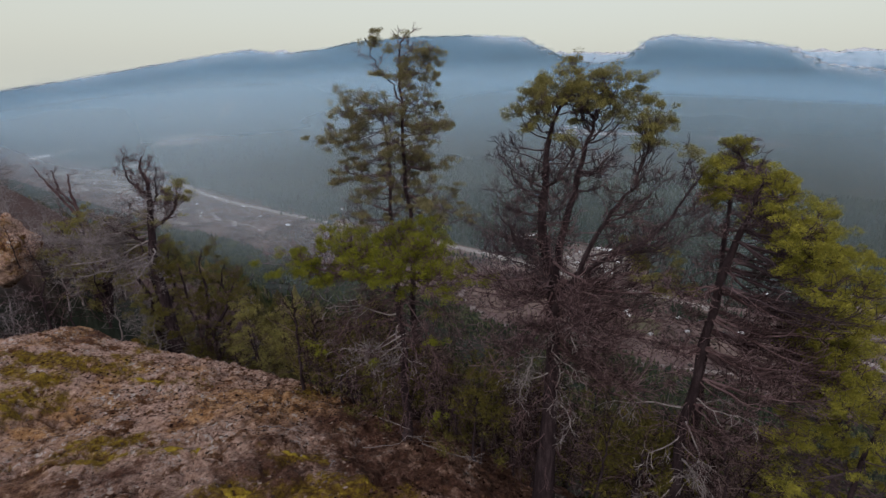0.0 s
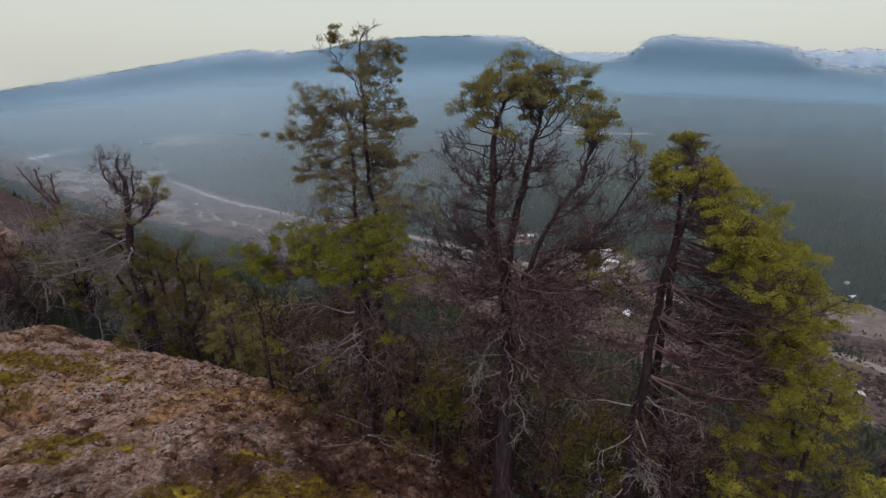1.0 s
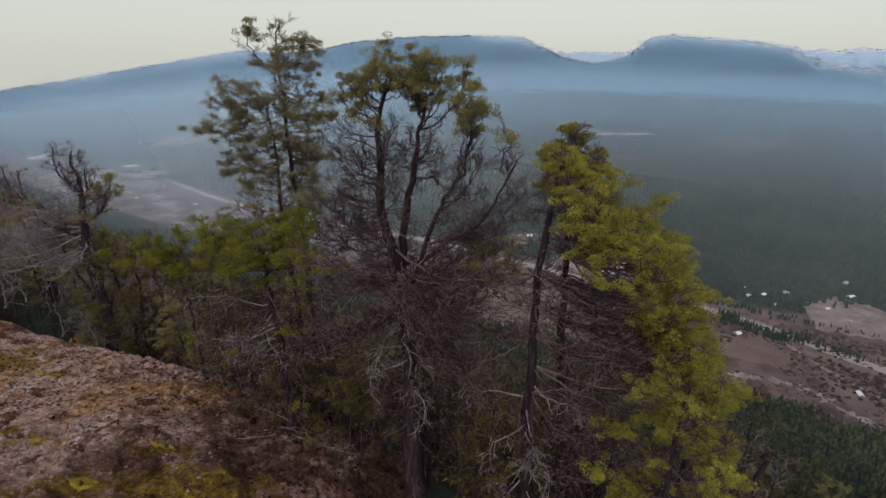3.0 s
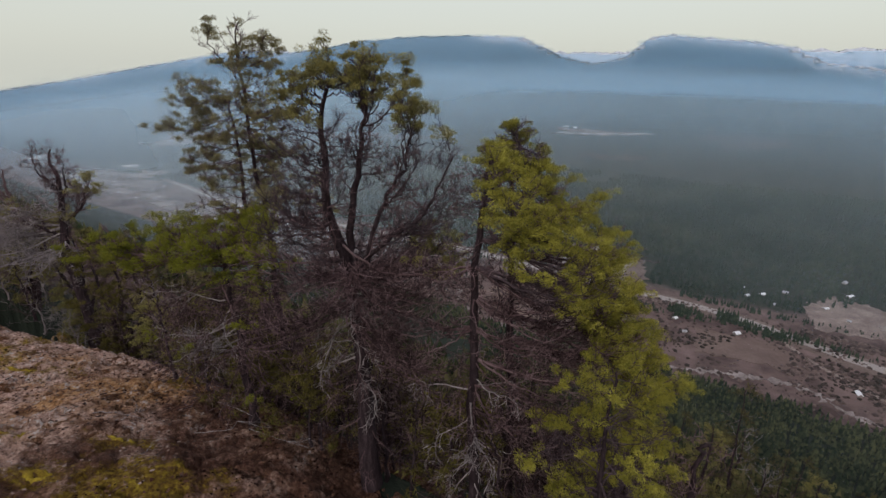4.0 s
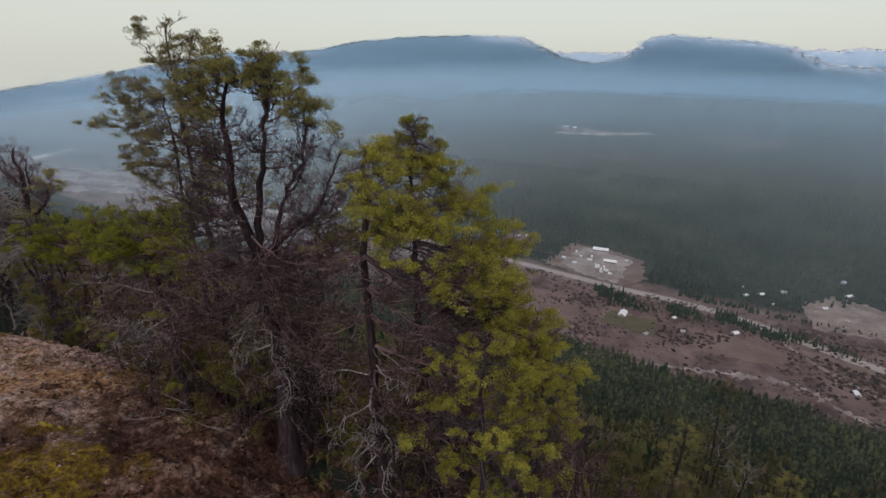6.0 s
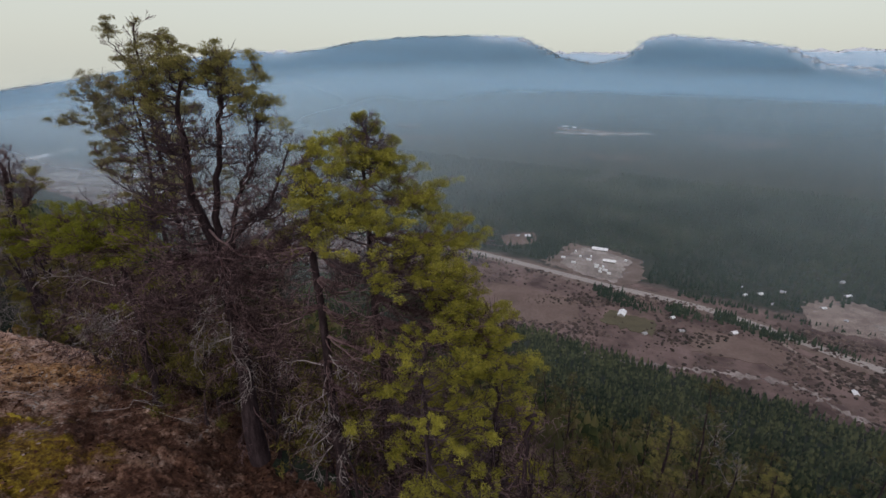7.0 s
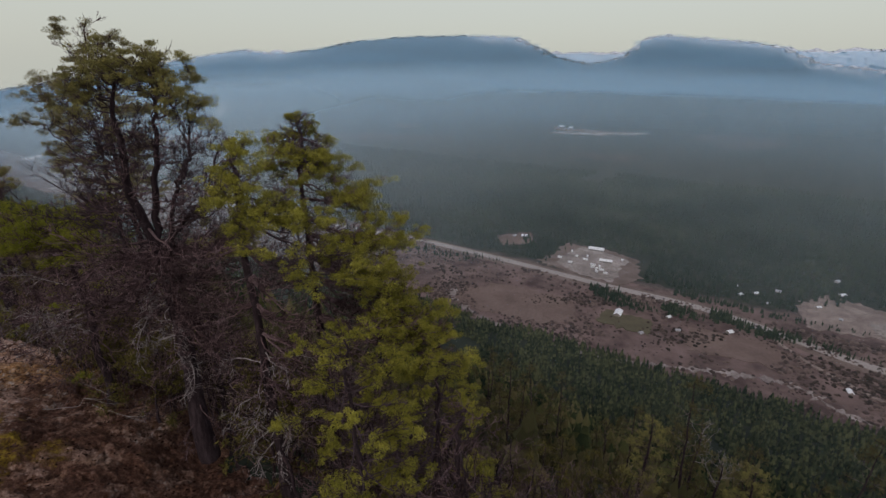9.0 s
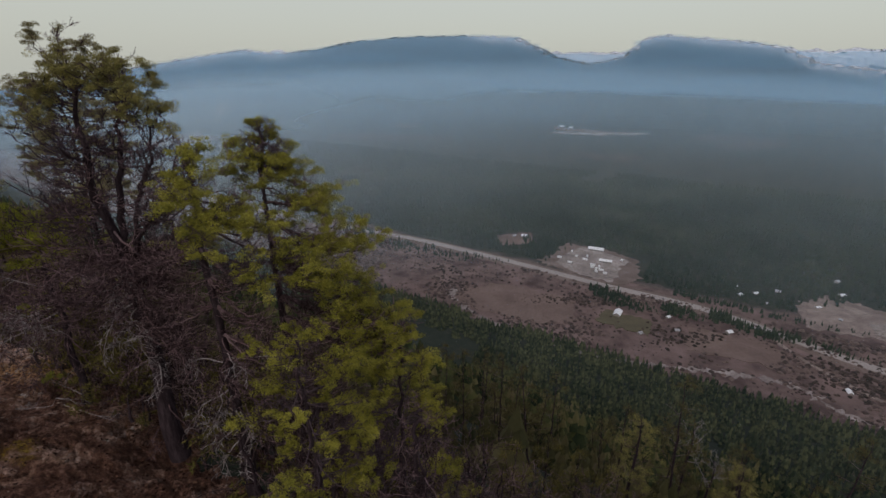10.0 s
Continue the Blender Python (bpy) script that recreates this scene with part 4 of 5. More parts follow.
    # full yellow-green pine behind it, pointed, with long one-sided limbs
    tree("pine_tree", 15,
         [([(4.9, 7.9, g(4.9, 7.9) - 0.3), (4.84, 7.88, 0.2), (4.76, 7.8, 2.2), (4.72, 7.78, 3.6), (4.74, 7.85, 4.7), (4.78, 7.92, 5.42)], 0.11, 0.01)],
         [(0, 0.8, 0.99, 34, 0, 360, 0.55, 0.14, 4, 0.35, 0.0, BOUGH), (0, 0.74, 0.88, 12, -110, 110, 0.7, 0.42, 0, 0.4, 0.0, BOUGH), (0, 0.74, 0.86, 4, 130, 230, 0.5, 0.4, 0, 0.3, 0.0, BOUGH), (0, 0.35, 0.72, 16, -100, 90, 1.5, 1.0, -8, 0.2, 0.0), (0, 0.35, 0.75, 10, 110, 250, 0.9, 0.6, -4, 0.2, 0.1)],
         "full yellow-green pine with long one-sided limbs over the drop", "tree", NEEDLE_YELLOW,
         lambda p: 0.85 if p.z > 4.4 or (p.x > 5.25 + 0.36 * max(0.0, 4.1 - p.z)) else 0.0, bushy=0.85, gap=-0.08, density=0.8, bare=0.5, tuft=0.175, wander=0.2, blades=520, needle=0.029,
         reach=[(0, -1, (4.77 + (0.36 + 0.22 * (k % 2)) * math.cos(k * 0.75), 7.85 + (0.36 + 0.22 * (k % 2)) * math.sin(k * 0.75), 4.98 - 0.36 * (k % 2)), 1, 0.06, 0.03, BOUGH) for k in range(17)] +
               [(0, -1, (5.15, 7.6, 4.75), 3, 0.12, 0.05, TWIG), (0, -1, (5.45, 7.9, 4.4), 3, 0.14, 0.08, TWIG), (0, -1, (5.65, 7.45, 4.15), 3, 0.14, 0.07, TWIG), (0, -1, (5.85, 8.1, 3.95), 3, 0.14, 0.07, TWIG), (0, -1, (5.9, 6.8, 3.45), 3, 0.18, 0.07, TWIG),
                (0, -1, (6.25, 7.3, 3.3), 3, 0.15, 0.07, TWIG), (0, -1, (6.6, 7.55, 3.2), 2, 0.08, 0.07, TWIG), (0, -1, (6.15, 6.8, 2.8), 3, 0.2, 0.07, TWIG), (0, -1, (6.4, 7.4, 2.5), 3, 0.2, 0.07, TWIG),
                (0, -1, (6.35, 6.8, 2.15), 4, 0.2, 0.07, TWIG), (0, -1, (6.8, 7.45, 1.85), 4, 0.2, 0.07, TWIG), (0, -1, (7.05, 7.55, 1.35), 4, 0.2, 0.07, TWIG), (0, -1, (6.6, 7.1, 1.3), 4, 0.25, 0.07, TWIG),
                (0, -1, (5.5, 7.2, 2.9), 6, 0.35, 0.07, TWIG), (0, -1, (5.7, 7.2, 2.1), 8, 0.35, 0.07, TWIG), (0, -1, (5.7, 7.1, 1.3), 8, 0.35, 0.07, TWIG), (0, -1, (5.6, 6.9, 0.5), 8, 0.4, 0.07, TWIG)])
    # two young pines low on the edge
    tree("pine_tree", 16,
         [([(5.9, 5.6, g(5.9, 5.6) - 0.3), (5.88, 5.55, -1.0), (5.84, 5.4, 1.0), (5.8, 5.35, 2.55)], 0.085, 0.014)],
         [(0, 0.72, 1.0, 24, 0, 360, 0.9, 0.3, 2, 0.4, 0.0, BOUGH), (0, 0.42, 0.72, 30, 0, 360, 1.05, 0.95, -6, 0.4, 0.0, BOUGH)],
         "dense young yellow-green pine growing below the cliff edge", "tree", NEEDLE_YELLOW,
         lambda p: 0.8, bushy=0.8, gap=0.08, bare=0.5, tuft=0.17, blades=480, needle=0.029)
    tree("pine_tree", 44,
         [([(7.1, 7.3, g(7.1, 7.3) - 0.3), (7.1, 7.3, -2.5), (7.15, 7.25, -0.2), (7.2, 7.2, 1.5)], 0.09, 0.015)],
         [(0, 0.62, 1.0, 32, 0, 360, 1.1, 0.3, -2, 0.4, 0.0, BOUGH), (0, 0.3, 0.64, 34, 0, 360, 1.3, 1.1, -6, 0.4, 0.0, BOUGH)],
         "young yellow-green pine on the drop with a thin dark trunk", "tree", NEEDLE_YELLOW,
         lambda p: 0.8, bushy=0.8, gap=0.08, bare=0.5, tuft=0.17, blades=480, needle=0.029)
    # charred snag beside it
    tree("dead_tree", 17,
         [([(7.5, 5.9, g(7.5, 5.9) - 0.3), (7.5, 5.9, -2.0), (7.5, 5.9, 0.2), (7.58, 5.88, 0.9)], 0.06, 0.03)],
         [(0, 0.5, 1.0, 14, 0, 360, 0.4, 0.3, 15, 0.2, 0.0)],
         "thin dark dead snag with short broken twigs", "tree", bushy=0.8)
    # gnarled dead tree past the rock's far edge, and the junipers round it
    tree("dead_tree", 18,
         [([(-11.3, 18.6, g(-11.3, 18.6) - 0.3), (-11.6, 18.6, -2.4), (-11.75, 18.6, -0.8), (-11.55, 18.7, 1.0), (-11.5, 18.8, 2.1), (-11.65, 18.9, 2.8), (-11.55, 18.9, 3.4)], 0.27, 0.02),
          ([(-11.6, 18.7, 0.6), (-11.0, 18.6, 0.9), (-10.45, 18.5, 1.4), (-10.2, 18.5, 2.0)], 0.1, 0.015),
          ([(-11.55, 18.7, 1.4), (-11.1, 18.6, 1.9), (-10.95, 18.5, 2.4), (-10.9, 18.5, 3.0)], 0.06, 0.012),
          ([(-11.65, 18.7, -0.2), (-12.4, 18.6, 0.3), (-13.0, 18.6, 0.5), (-13.4, 18.6, 1.0)], 0.1, 0.02),
          ([(-11.5, 18.8, 1.9), (-12.0, 18.8, 2.3), (-12.25, 18.8, 2.9), (-12.15, 18.8, 3.5)], 0.055, 0.012)],
         [(0, 0.5, 0.97, 26, 0, 360, 1.2, 0.6, 30, 0.8, 0.0), (1, 0.25, 0.98, 26, -130, 150, 1.1, 0.7, 35, 0.8, 0.0), (2, 0.25, 0.98, 16, 0, 360, 0.9, 0.5, 40, 0.7, 0.0), (3, 0.25, 0.98, 16, 0, 360, 0.9, 0.6, 30, 0.6, 0.0),
          (4, 0.25, 0.98, 14, 0, 360, 0.7, 0.4, 45, 0.6, 0.0), (0, 0.35, 0.6, 9, 0, 360, 1.3, 1.0, 5, 0.6, 0.0), (0, 0.3, 0.52, 11, 140, 275, 3.6, 2.6, 8, 0.1, 0.6, PALE_WOOD), (0, 0.18, 0.42, 9, -120, 60, 0.9, 0.9, 0, 0.0, 1.1, PALE_WOOD)],
         "gnarled bare tree with one olive tuft at the rock edge", "tree", NEEDLE_OLIVE,
         lambda p: 0.5 if p.x > -10.5 and 0.9 < p.z < 2.7 else 0.0, tuft=0.22, blades=160, bushy=1.1, wander=0.3, bare=0.5,
         reach=[(0, 0.42, (-14.6, 18.0, -0.2), 3, 0.4, 0.08, PALE_WOOD), (3, 0.5, (-15.2, 18.0, 0.3), 3, 0.35, 0.05, PALE_WOOD), (0, 0.36, (-13.8, 17.4, -1.0), 2, 0.3, 0.06, PALE_WOOD)])
    for seed, x, y, stems_to, label in ((20, -10.0, 17.9, ((-10.4, -0.6), (-9.4, 0.0), (-8.5, -0.5), (-8.3, -1.4)), "gnarled grey juniper with a few green tufts"),
                                        (24, -12.9, 20.2, ((-14.2, 0.6), (-13.2, 0.2), (-12.6, 0.7), (-12.0, -0.8)), "bushy olive juniper behind the dead tree"),
                                        (25, -16.4, 21.5, ((-17.6, -0.3), (-16.6, 0.4), (-15.6, 0.0), (-15.0, -1.0)), "low dark juniper on the far edge")):
        z0 = g(x, y)
        tree("juniper_tree", seed,
             [([(x, y, z0 - 0.4), (x + (sx - x) * 0.35, y, z0 + (sz - z0) * 0.3), (x + (sx - x) * 0.3 + 0.25, y - 0.2, z0 + (sz - z0) * 0.5), (x + (sx - x) * 0.85, y + 0.15, z0 + (sz - z0) * 0.68), (x + (sx - x) * 0.8, y, z0 + (sz - z0) * 0.85), (sx, y, sz)], 0.13, 0.02) for sx, sz in stems_to],
             [(k, 0.35, 0.98, 16, 0, 360, 1.3, 0.8, 10, 0.6, 0.0) for k in range(4)] + [(k, 0.1, 0.4, 6, 0, 360, 1.2, 1.0, 0, 0.2, 0.2) for k in range(4)],
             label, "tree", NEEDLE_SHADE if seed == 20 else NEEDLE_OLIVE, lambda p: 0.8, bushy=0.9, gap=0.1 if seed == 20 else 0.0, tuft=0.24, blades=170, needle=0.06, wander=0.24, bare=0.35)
    tree("dead_tree", 19,
         [([(-19.4, 26, g(-19.4, 26) - 0.3), (-19.5, 26, -2.6), (-19.9, 26, -1.0), (-20.1, 26, 0.2), (-20.0, 26, 1.3)], 0.2, 0.03),
          ([(-19.9, 26, -1.2), (-20.6, 26, -0.2), (-21.2, 26, 0.7), (-21.7, 26, 1.6)], 0.1, 0.025), ([(-20.1, 26, -0.4), (-20.7, 26, 0.5), (-20.8, 26, 1.5)], 0.07, 0.025)],
         [(0, 0.5, 0.98, 12, 0, 360, 1.2, 0.6, 40, 0.6, 0.0), (1, 0.3, 0.98, 12, 0, 360, 1.2, 0.6, 45, 0.5, 0.0), (2, 0.3, 0.98, 10, 0, 360, 0.9, 0.5, 45, 0.5, 0.0), (0, 0.2, 0.5, 9, 0, 360, 2.4, 2.0, 5, 0.1, 0.4)],
         "thin grey dead snag with forked bare branches on the far edge", "tree", twig=TWIG, bark=TWIG, bushy=0.8, wander=0.28)

    for x, y, tall, seed in ((34, 40.5, 14, 41), (36, 39, 10, 42)):
        z = g(x, y)
        tree("dead_tree", seed, [([(x, y, z - 0.5), (x + 0.1, y, z + tall * 0.5), (x + 0.4, y, z + tall * 0.8), (x + 0.2, y, z + tall)], 0.2, 0.03)],
             [(0, 0.45, 0.98, 16, 0, 360, 3.0, 1.2, 30, 0.4, 0.0)], "grey dead snag standing on the forested slope", "tree", twig=PALE_WOOD, bushy=0.35, wander=0.25)
    for x, y, top, seed in ((22.0, 27.2, -16.6, 43), (28.6, 25.2, -19.5, 45)):
        z = g(x, y)
        tall = top - z
        tree("pine_tree", seed, [([(x, y, z - 0.5), (x - 0.1, y, z + tall * 0.4), (x + 0.1, y, z + tall * 0.75), (x, y, top)], 0.2, 0.03)],
             [(0, 0.35, 1.0, 44, 0, 360, 2.0, 0.4, 6, 0.3, 0.0)], "slim olive pine standing above the slope forest", "tree", NEEDLE_OLIVE, lambda p: 0.75, tuft=0.36, needle=0.07, blades=240, bushy=0.4, gap=-0.15)


build_main_trees()


# ---- undergrowth on the slope under the edge ----
def build_undergrowth():
    def proto(name, seed, tall, limbs, label, category, needles, live, **more):
        return tree(name, seed, [([(0, 0, -0.5), (0.03, 0.02, tall * 0.4), (-0.02, 0.03, tall * 0.75), (0.02, 0, tall)], 0.025 + 0.006 * tall, 0.01)], limbs, label, category, needles, live, joined=True, twig=SHADED_BRUSH_WOOD, **more)

    kinds = [
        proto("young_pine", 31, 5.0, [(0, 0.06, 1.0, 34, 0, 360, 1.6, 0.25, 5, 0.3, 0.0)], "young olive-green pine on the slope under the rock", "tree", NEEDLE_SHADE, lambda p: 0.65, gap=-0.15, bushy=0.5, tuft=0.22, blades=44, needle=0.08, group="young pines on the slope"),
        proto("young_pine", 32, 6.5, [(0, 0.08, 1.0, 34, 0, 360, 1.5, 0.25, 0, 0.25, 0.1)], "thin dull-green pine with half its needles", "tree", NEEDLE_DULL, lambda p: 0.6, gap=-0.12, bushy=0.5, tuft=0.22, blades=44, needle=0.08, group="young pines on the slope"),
        proto("bare_shrub", 33, 2.6, [(0, 0.05, 1.0, 26, 0, 360, 1.6, 0.6, 35, 0.3, 0.0)], "leafless brushy shrub with grey-purple twigs", "shrub", None, None, bushy=0.85, wander=0.34, group="bare shrubs on the slope"),
        proto("young_pine", 35, 3.6, [(0, 0.06, 1.0, 34, 0, 360, 1.3, 0.25, 5, 0.3, 0.0)], "small bright olive pine under the rock edge", "tree", NEEDLE_OLIVE, lambda p: 0.75, gap=-0.12, bushy=0.6, tuft=0.18, blades=70, needle=0.06, group="young pines on the slope"),
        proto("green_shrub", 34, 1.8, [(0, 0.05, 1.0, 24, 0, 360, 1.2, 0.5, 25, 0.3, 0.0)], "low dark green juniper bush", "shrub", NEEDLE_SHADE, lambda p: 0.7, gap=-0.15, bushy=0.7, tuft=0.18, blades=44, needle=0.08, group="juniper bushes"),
        tree("bare_shrub", 37, [([(0, 0, -0.5), (0.1, 0.02, 1.0), (-0.1, 0.05, 2.0), (0.1, 0, 3.0)], 0.05, 0.012)], [(0, 0.05, 1.0, 28, 0, 360, 1.8, 0.8, 10, 0.3, 0.0)],
             "tall leafless thicket shrub with purple-brown twigs", "shrub", joined=True, twig=TWIG, bushy=0.9, wander=0.34, group="bare shrubs on the slope"),
        tree("bare_shrub", 36, [([(0, 0, -0.5), (0.1, 0.02, 0.8), (-0.05, 0.03, 1.5), (0.1, 0, 2.2)], 0.05, 0.012)], [(0, 0.05, 1.0, 24, 0, 360, 1.8, 0.8, 15, 0.2, 0.0)],
             "bleached leafless shrub with tangled pale branches", "shrub", joined=True, twig=PALE_WOOD, bark=PALE_WOOD, bushy=0.8, wander=0.36, group="bare shrubs on the slope"),
    ]
    rng = random.Random(5)
    spots = []
    for k in range(64):
        spots.append((rng.uniform(9.5, 34), rng.uniform(-44, 12)))
    for k in range(95):
        spots.append((rng.uniform(8.2, 11.5), rng.uniform(-66, 8)))
    for k in range(44):
        spots.append((rng.uniform(9.0, 30), rng.uniform(-6, 26)))
    for k in range(56):
        spots.append((rng.uniform(34, 95), rng.uniform(-24, 80)))
    for x, y in ((-9.6, 17.6), (-10.4, 18.6), (-14.6, 19.6), (-15.8, 18.6), (-8.6, 18.8), (-17.5, 21), (-19, 20.5), (-20, 23), (-22.5, 24.5), (-24, 26), (-26, 27), (-27, 29), (-25, 25), (-28, 28), (-23, 22.5), (-26, 24.5), (-29, 30), (-21.5, 21.8), (-27.5, 26), (-30, 28), (-14, 15.6), (-15.2, 16.4), (-16.4, 16.8), (-17.4, 17.8), (-18.4, 18.6), (-16.2, 18.2), (-13.2, 15.8), (-19.2, 19.4), (-17.8, 16.6)):
        spots.append(wl(x, y))
    for k in range(46):
        spots.append((rng.uniform(7.4, 10.5), rng.uniform(-10, 1)))
    for k in range(26):
        spots.append((rng.uniform(9.5, 15), rng.uniform(-22, -9)))
    thicket = len(spots)
    for k in range(78):
        spots.append((rng.uniform(8.6, 14.5), rng.uniform(-10, 7)))
    used = set()
    for n_, (w, l_) in enumerate(spots):
        x, y = xy(w, l_)
        z = ground_z(x, y)
        edge = w < 11.5
        k = rng.choice((2, 4, 2, 4, 2, 2)) if edge else rng.choice((0, 2, 0, 4, 2))
        if -24 < l_ < -9 and 9 < w < 16 and rng.random() < 0.6:
            k = 3
        if x < -18:
            k = rng.choice((2, 6, 6, 6, 6))
        elif x < -9 and w < 13:
            k = rng.choice((6, 6, 2, 5, 4))
        size = rng.uniform(0.6, 1.1) if edge else rng.uniform(0.75, 1.25)
        if w > 34:
            size *= 1.9
            k = rng.choice((1, 1, 0, 1, 1)) if l_ < -25 else 1
        elif l_ > -8 and not edge:
            size *= 0.8
        if n_ >= thicket:
            k, size = 5, rng.uniform(0.7, 1.2)
        m = pose(x, y, z - 0.1, rng.gauss(0, 4), rng.gauss(0, 4), rng.uniform(0, 360)) @ Matrix.Diagonal((size, size, size, 1))
        if k not in used:
            used.add(k)
            kinds[k].matrix_basis = m
        else:
            loc, rot, _ = m.decompose()
            ob = copy_thing(kinds[k], Matrix.LocRotScale(loc, rot, None))
            ob.scale = (size, size, size)


build_undergrowth()


def build_sticks():
    """Dead sticks that lie on the rock and lean at its edge."""
    rng = random.Random(17)
    rows = [(-0.9, 8.35, 8, 1.5), (0.2, 8.0, -8, 1.3), (-3.4, 8.6, 3, 1.1), (-8.4, 10.3, 25, 0.9), (-1.2, 9.2, 160, 1.0), (-5.0, 9.8, 100, 0.6), (-2.2, 7.4, 70, 0.5)]
    for x, y, turn_deg, length in rows:
        ob = thing("fallen_stick", x, y, ground_z(x, y), "bleached dead stick lying on the rock", "stick", "fallen sticks")
        a_ = radians(turn_deg)
        wood, side = Wood(), Wood()
        pts = []
        for k in range(9):
            f = (k / 8 - 0.5) * length
            px, py = x + f * math.cos(a_) + rng.gauss(0, 0.02), y + f * math.sin(a_) + rng.gauss(0, 0.02)
            pts.append(Vector((px, py, max(ground_z(px, py), ground_z(x, y) - 0.25) + 0.12 + rng.gauss(0, 0.012))))
        wood.tube(pts, [0.0075 - 0.0005 * k for k in range(9)], 6)
        part("stem", wood.mesh("stem", Vector((x, y, ground_z(x, y))), PALE_WOOD), ob)
        grow(rng, side, [], pts[5], (pts[6] - pts[5] + Vector((0.05, 0.08, 0.05))).normalized(), length * 0.35, 0.008, 1, 0.0, 0.6)
        part("twig", side.mesh("twig", Vector((x, y, ground_z(x, y))), PALE_WOOD), ob)


build_sticks()


# ---- forests ----
def conifers(name, seed, spots, tall, tiers, sides, mat, label):
    """Many conifers in one mesh: tiers of ragged skirts, narrow at the tip. spots (n, 3)."""
    rs = np.random.RandomState(seed)
    n = len(spots)
    h = tall * rs.uniform(0.55, 1.25, n)
    wide = h * rs.uniform(0.17, 0.3, n)
    lean = rs.normal(size=(n, 2)) * 0.03
    verts, faces = [], []
    per = tiers * (sides + 1)
    allv = np.zeros((n, per, 3))
    for t in range(tiers):
        f0 = 0.08 + 0.86 * t / tiers
        f1 = min(1.0, f0 + 1.55 / tiers)
        ang = rs.uniform(0, 6.28, (n, 1)) + np.arange(sides)[None] * 2 * np.pi / sides
        rad = wide[:, None] * (1 - f0) ** 0.8 * rs.uniform(0.55, 1.3, (n, sides))
        zz = h[:, None] * (f0 + rs.uniform(-0.04, 0.04, (n, sides)))
        b = t * (sides + 1)
        allv[:, b:b + sides, 0] = rad * np.cos(ang) + lean[:, :1] * zz
        allv[:, b:b + sides, 1] = rad * np.sin(ang) + lean[:, 1:] * zz
        allv[:, b:b + sides, 2] = zz
        allv[:, b + sides, 2] = h * f1
        allv[:, b + sides, :2] = lean * (h * f1)[:, None]
        for s in range(sides):
            faces.append((b + s, b + (s + 1) % sides, b + sides))
    allv += spots[:, None, :]
    f = (np.array(faces)[None] + (np.arange(n) * per)[:, None, None]).reshape(-1, 3)
    return tagged(new(name, quick_mesh(name, allv.reshape(-1, 3), f, mat)), label, "forest", kind="stuff")


def mounds(name, seed, spots, mat, label):
    """Low rounded bushes with ragged rims, many in one mesh. spots (n, 3)."""
    rs = np.random.RandomState(seed)
    n, sides = len(spots), 6
    r = rs.uniform(0.9, 3.2, n)
    ang = rs.uniform(0, 6.28, (n, 1)) + np.arange(sides)[None] * 2 * np.pi / sides
    v = np.zeros((n, 2 * sides + 1, 3))
    for ring, (wide, lift) in enumerate(((1.0, 0.0), (0.72, 0.62))):
        rad = r[:, None] * wide * rs.uniform(0.6, 1.35, (n, sides))
        v[:, ring * sides:(ring + 1) * sides] = np.stack([rad * np.cos(ang), rad * np.sin(ang), r[:, None] * lift * rs.uniform(0.7, 1.3, (n, sides))], -1)
    v[:, -1] = np.stack([r * 0.2 * rs.normal(size=n), r * 0.2 * rs.normal(size=n), r * rs.uniform(0.8, 1.2, n)], -1)
    v += spots[:, None, :]
    f = []
    for k in range(sides):
        j = (k + 1) % sides
        f += [(k, j, sides + j), (k, sides + j, sides + k), (sides + k, sides + j, 2 * sides)]
    q = (np.array(f)[None] + (np.arange(n) * (2 * sides + 1))[:, None, None]).reshape(-1, 3)
    return tagged(new(name, quick_mesh(name, v.reshape(-1, 3), q, mat)), label, "scrub", kind="stuff")


CLEARINGS = ((700, 850, -262, -112), (700, 815, 80, 236), (765, 812, 20, 80), (775, 860, -385, -320), (826, 846, 125, 152), (880, 900, 124, 150), (770, 792, -795, -770), (500, 700, -1600, -900), (1000, 1440, -2420, -2010))


def scatter(seed, n, w0, w1, l0, l1, gap=0.0, scale=0.01):
    rs = np.random.RandomState(seed)
    w, l_ = rs.uniform(w0, w1, n), rs.uniform(l0, l1, n)
    x, y = xy(w, l_)
    keep = fbm(x * scale, y * scale, seed, 4) > gap
    for a0, a1, b0, b1 in CLEARINGS:
        keep &= ~((w > a0) & (w < a1) & (l_ > b0) & (l_ < b1))
    x, y = x[keep], y[keep]
    return np.stack([x, y, height(x, y) - 0.4], -1)


FOREST_NEAR = material("hillside_conifers", [(0.012, 0.02, 0.013), (0.04, 0.052, 0.024), (0.095, 0.096, 0.038), (0.14, 0.12, 0.06)], 0.03, 0.95, 0, fine=4, spread=0.34)
conifers("hillside_forest", 71, scatter(71, 5200, 80, 340, -300, 330, -0.1), 13, 6, 7, FOREST_NEAR, "dense mixed green conifers on the hillside under the cliff")
FOREST_FOOT = material("foot_conifers", [(0.016, 0.025, 0.016), (0.042, 0.053, 0.029), (0.095, 0.1, 0.047)], 0.022, 0.95, 0, fine=5, spread=0.34)
SLOPE_BRUSH = material("slope_brush", [(0.026, 0.03, 0.014), (0.065, 0.062, 0.028), (0.115, 0.1, 0.048)], 0.06, 0.95, 0, fine=4, spread=0.3)
conifers("hillside_forest", 76, scatter(76, 1800, 24, 125, -150, 150, -0.25), 6, 6, 7, SLOPE_BRUSH, "small olive-brown conifers and brush filling the upper hillside")
conifers("hillside_forest", 72, scatter(72, 12000, 320, 505, -900, 420, -0.12), 11, 4, 5, FOREST_FOOT, "dark conifers at the foot of the hill")
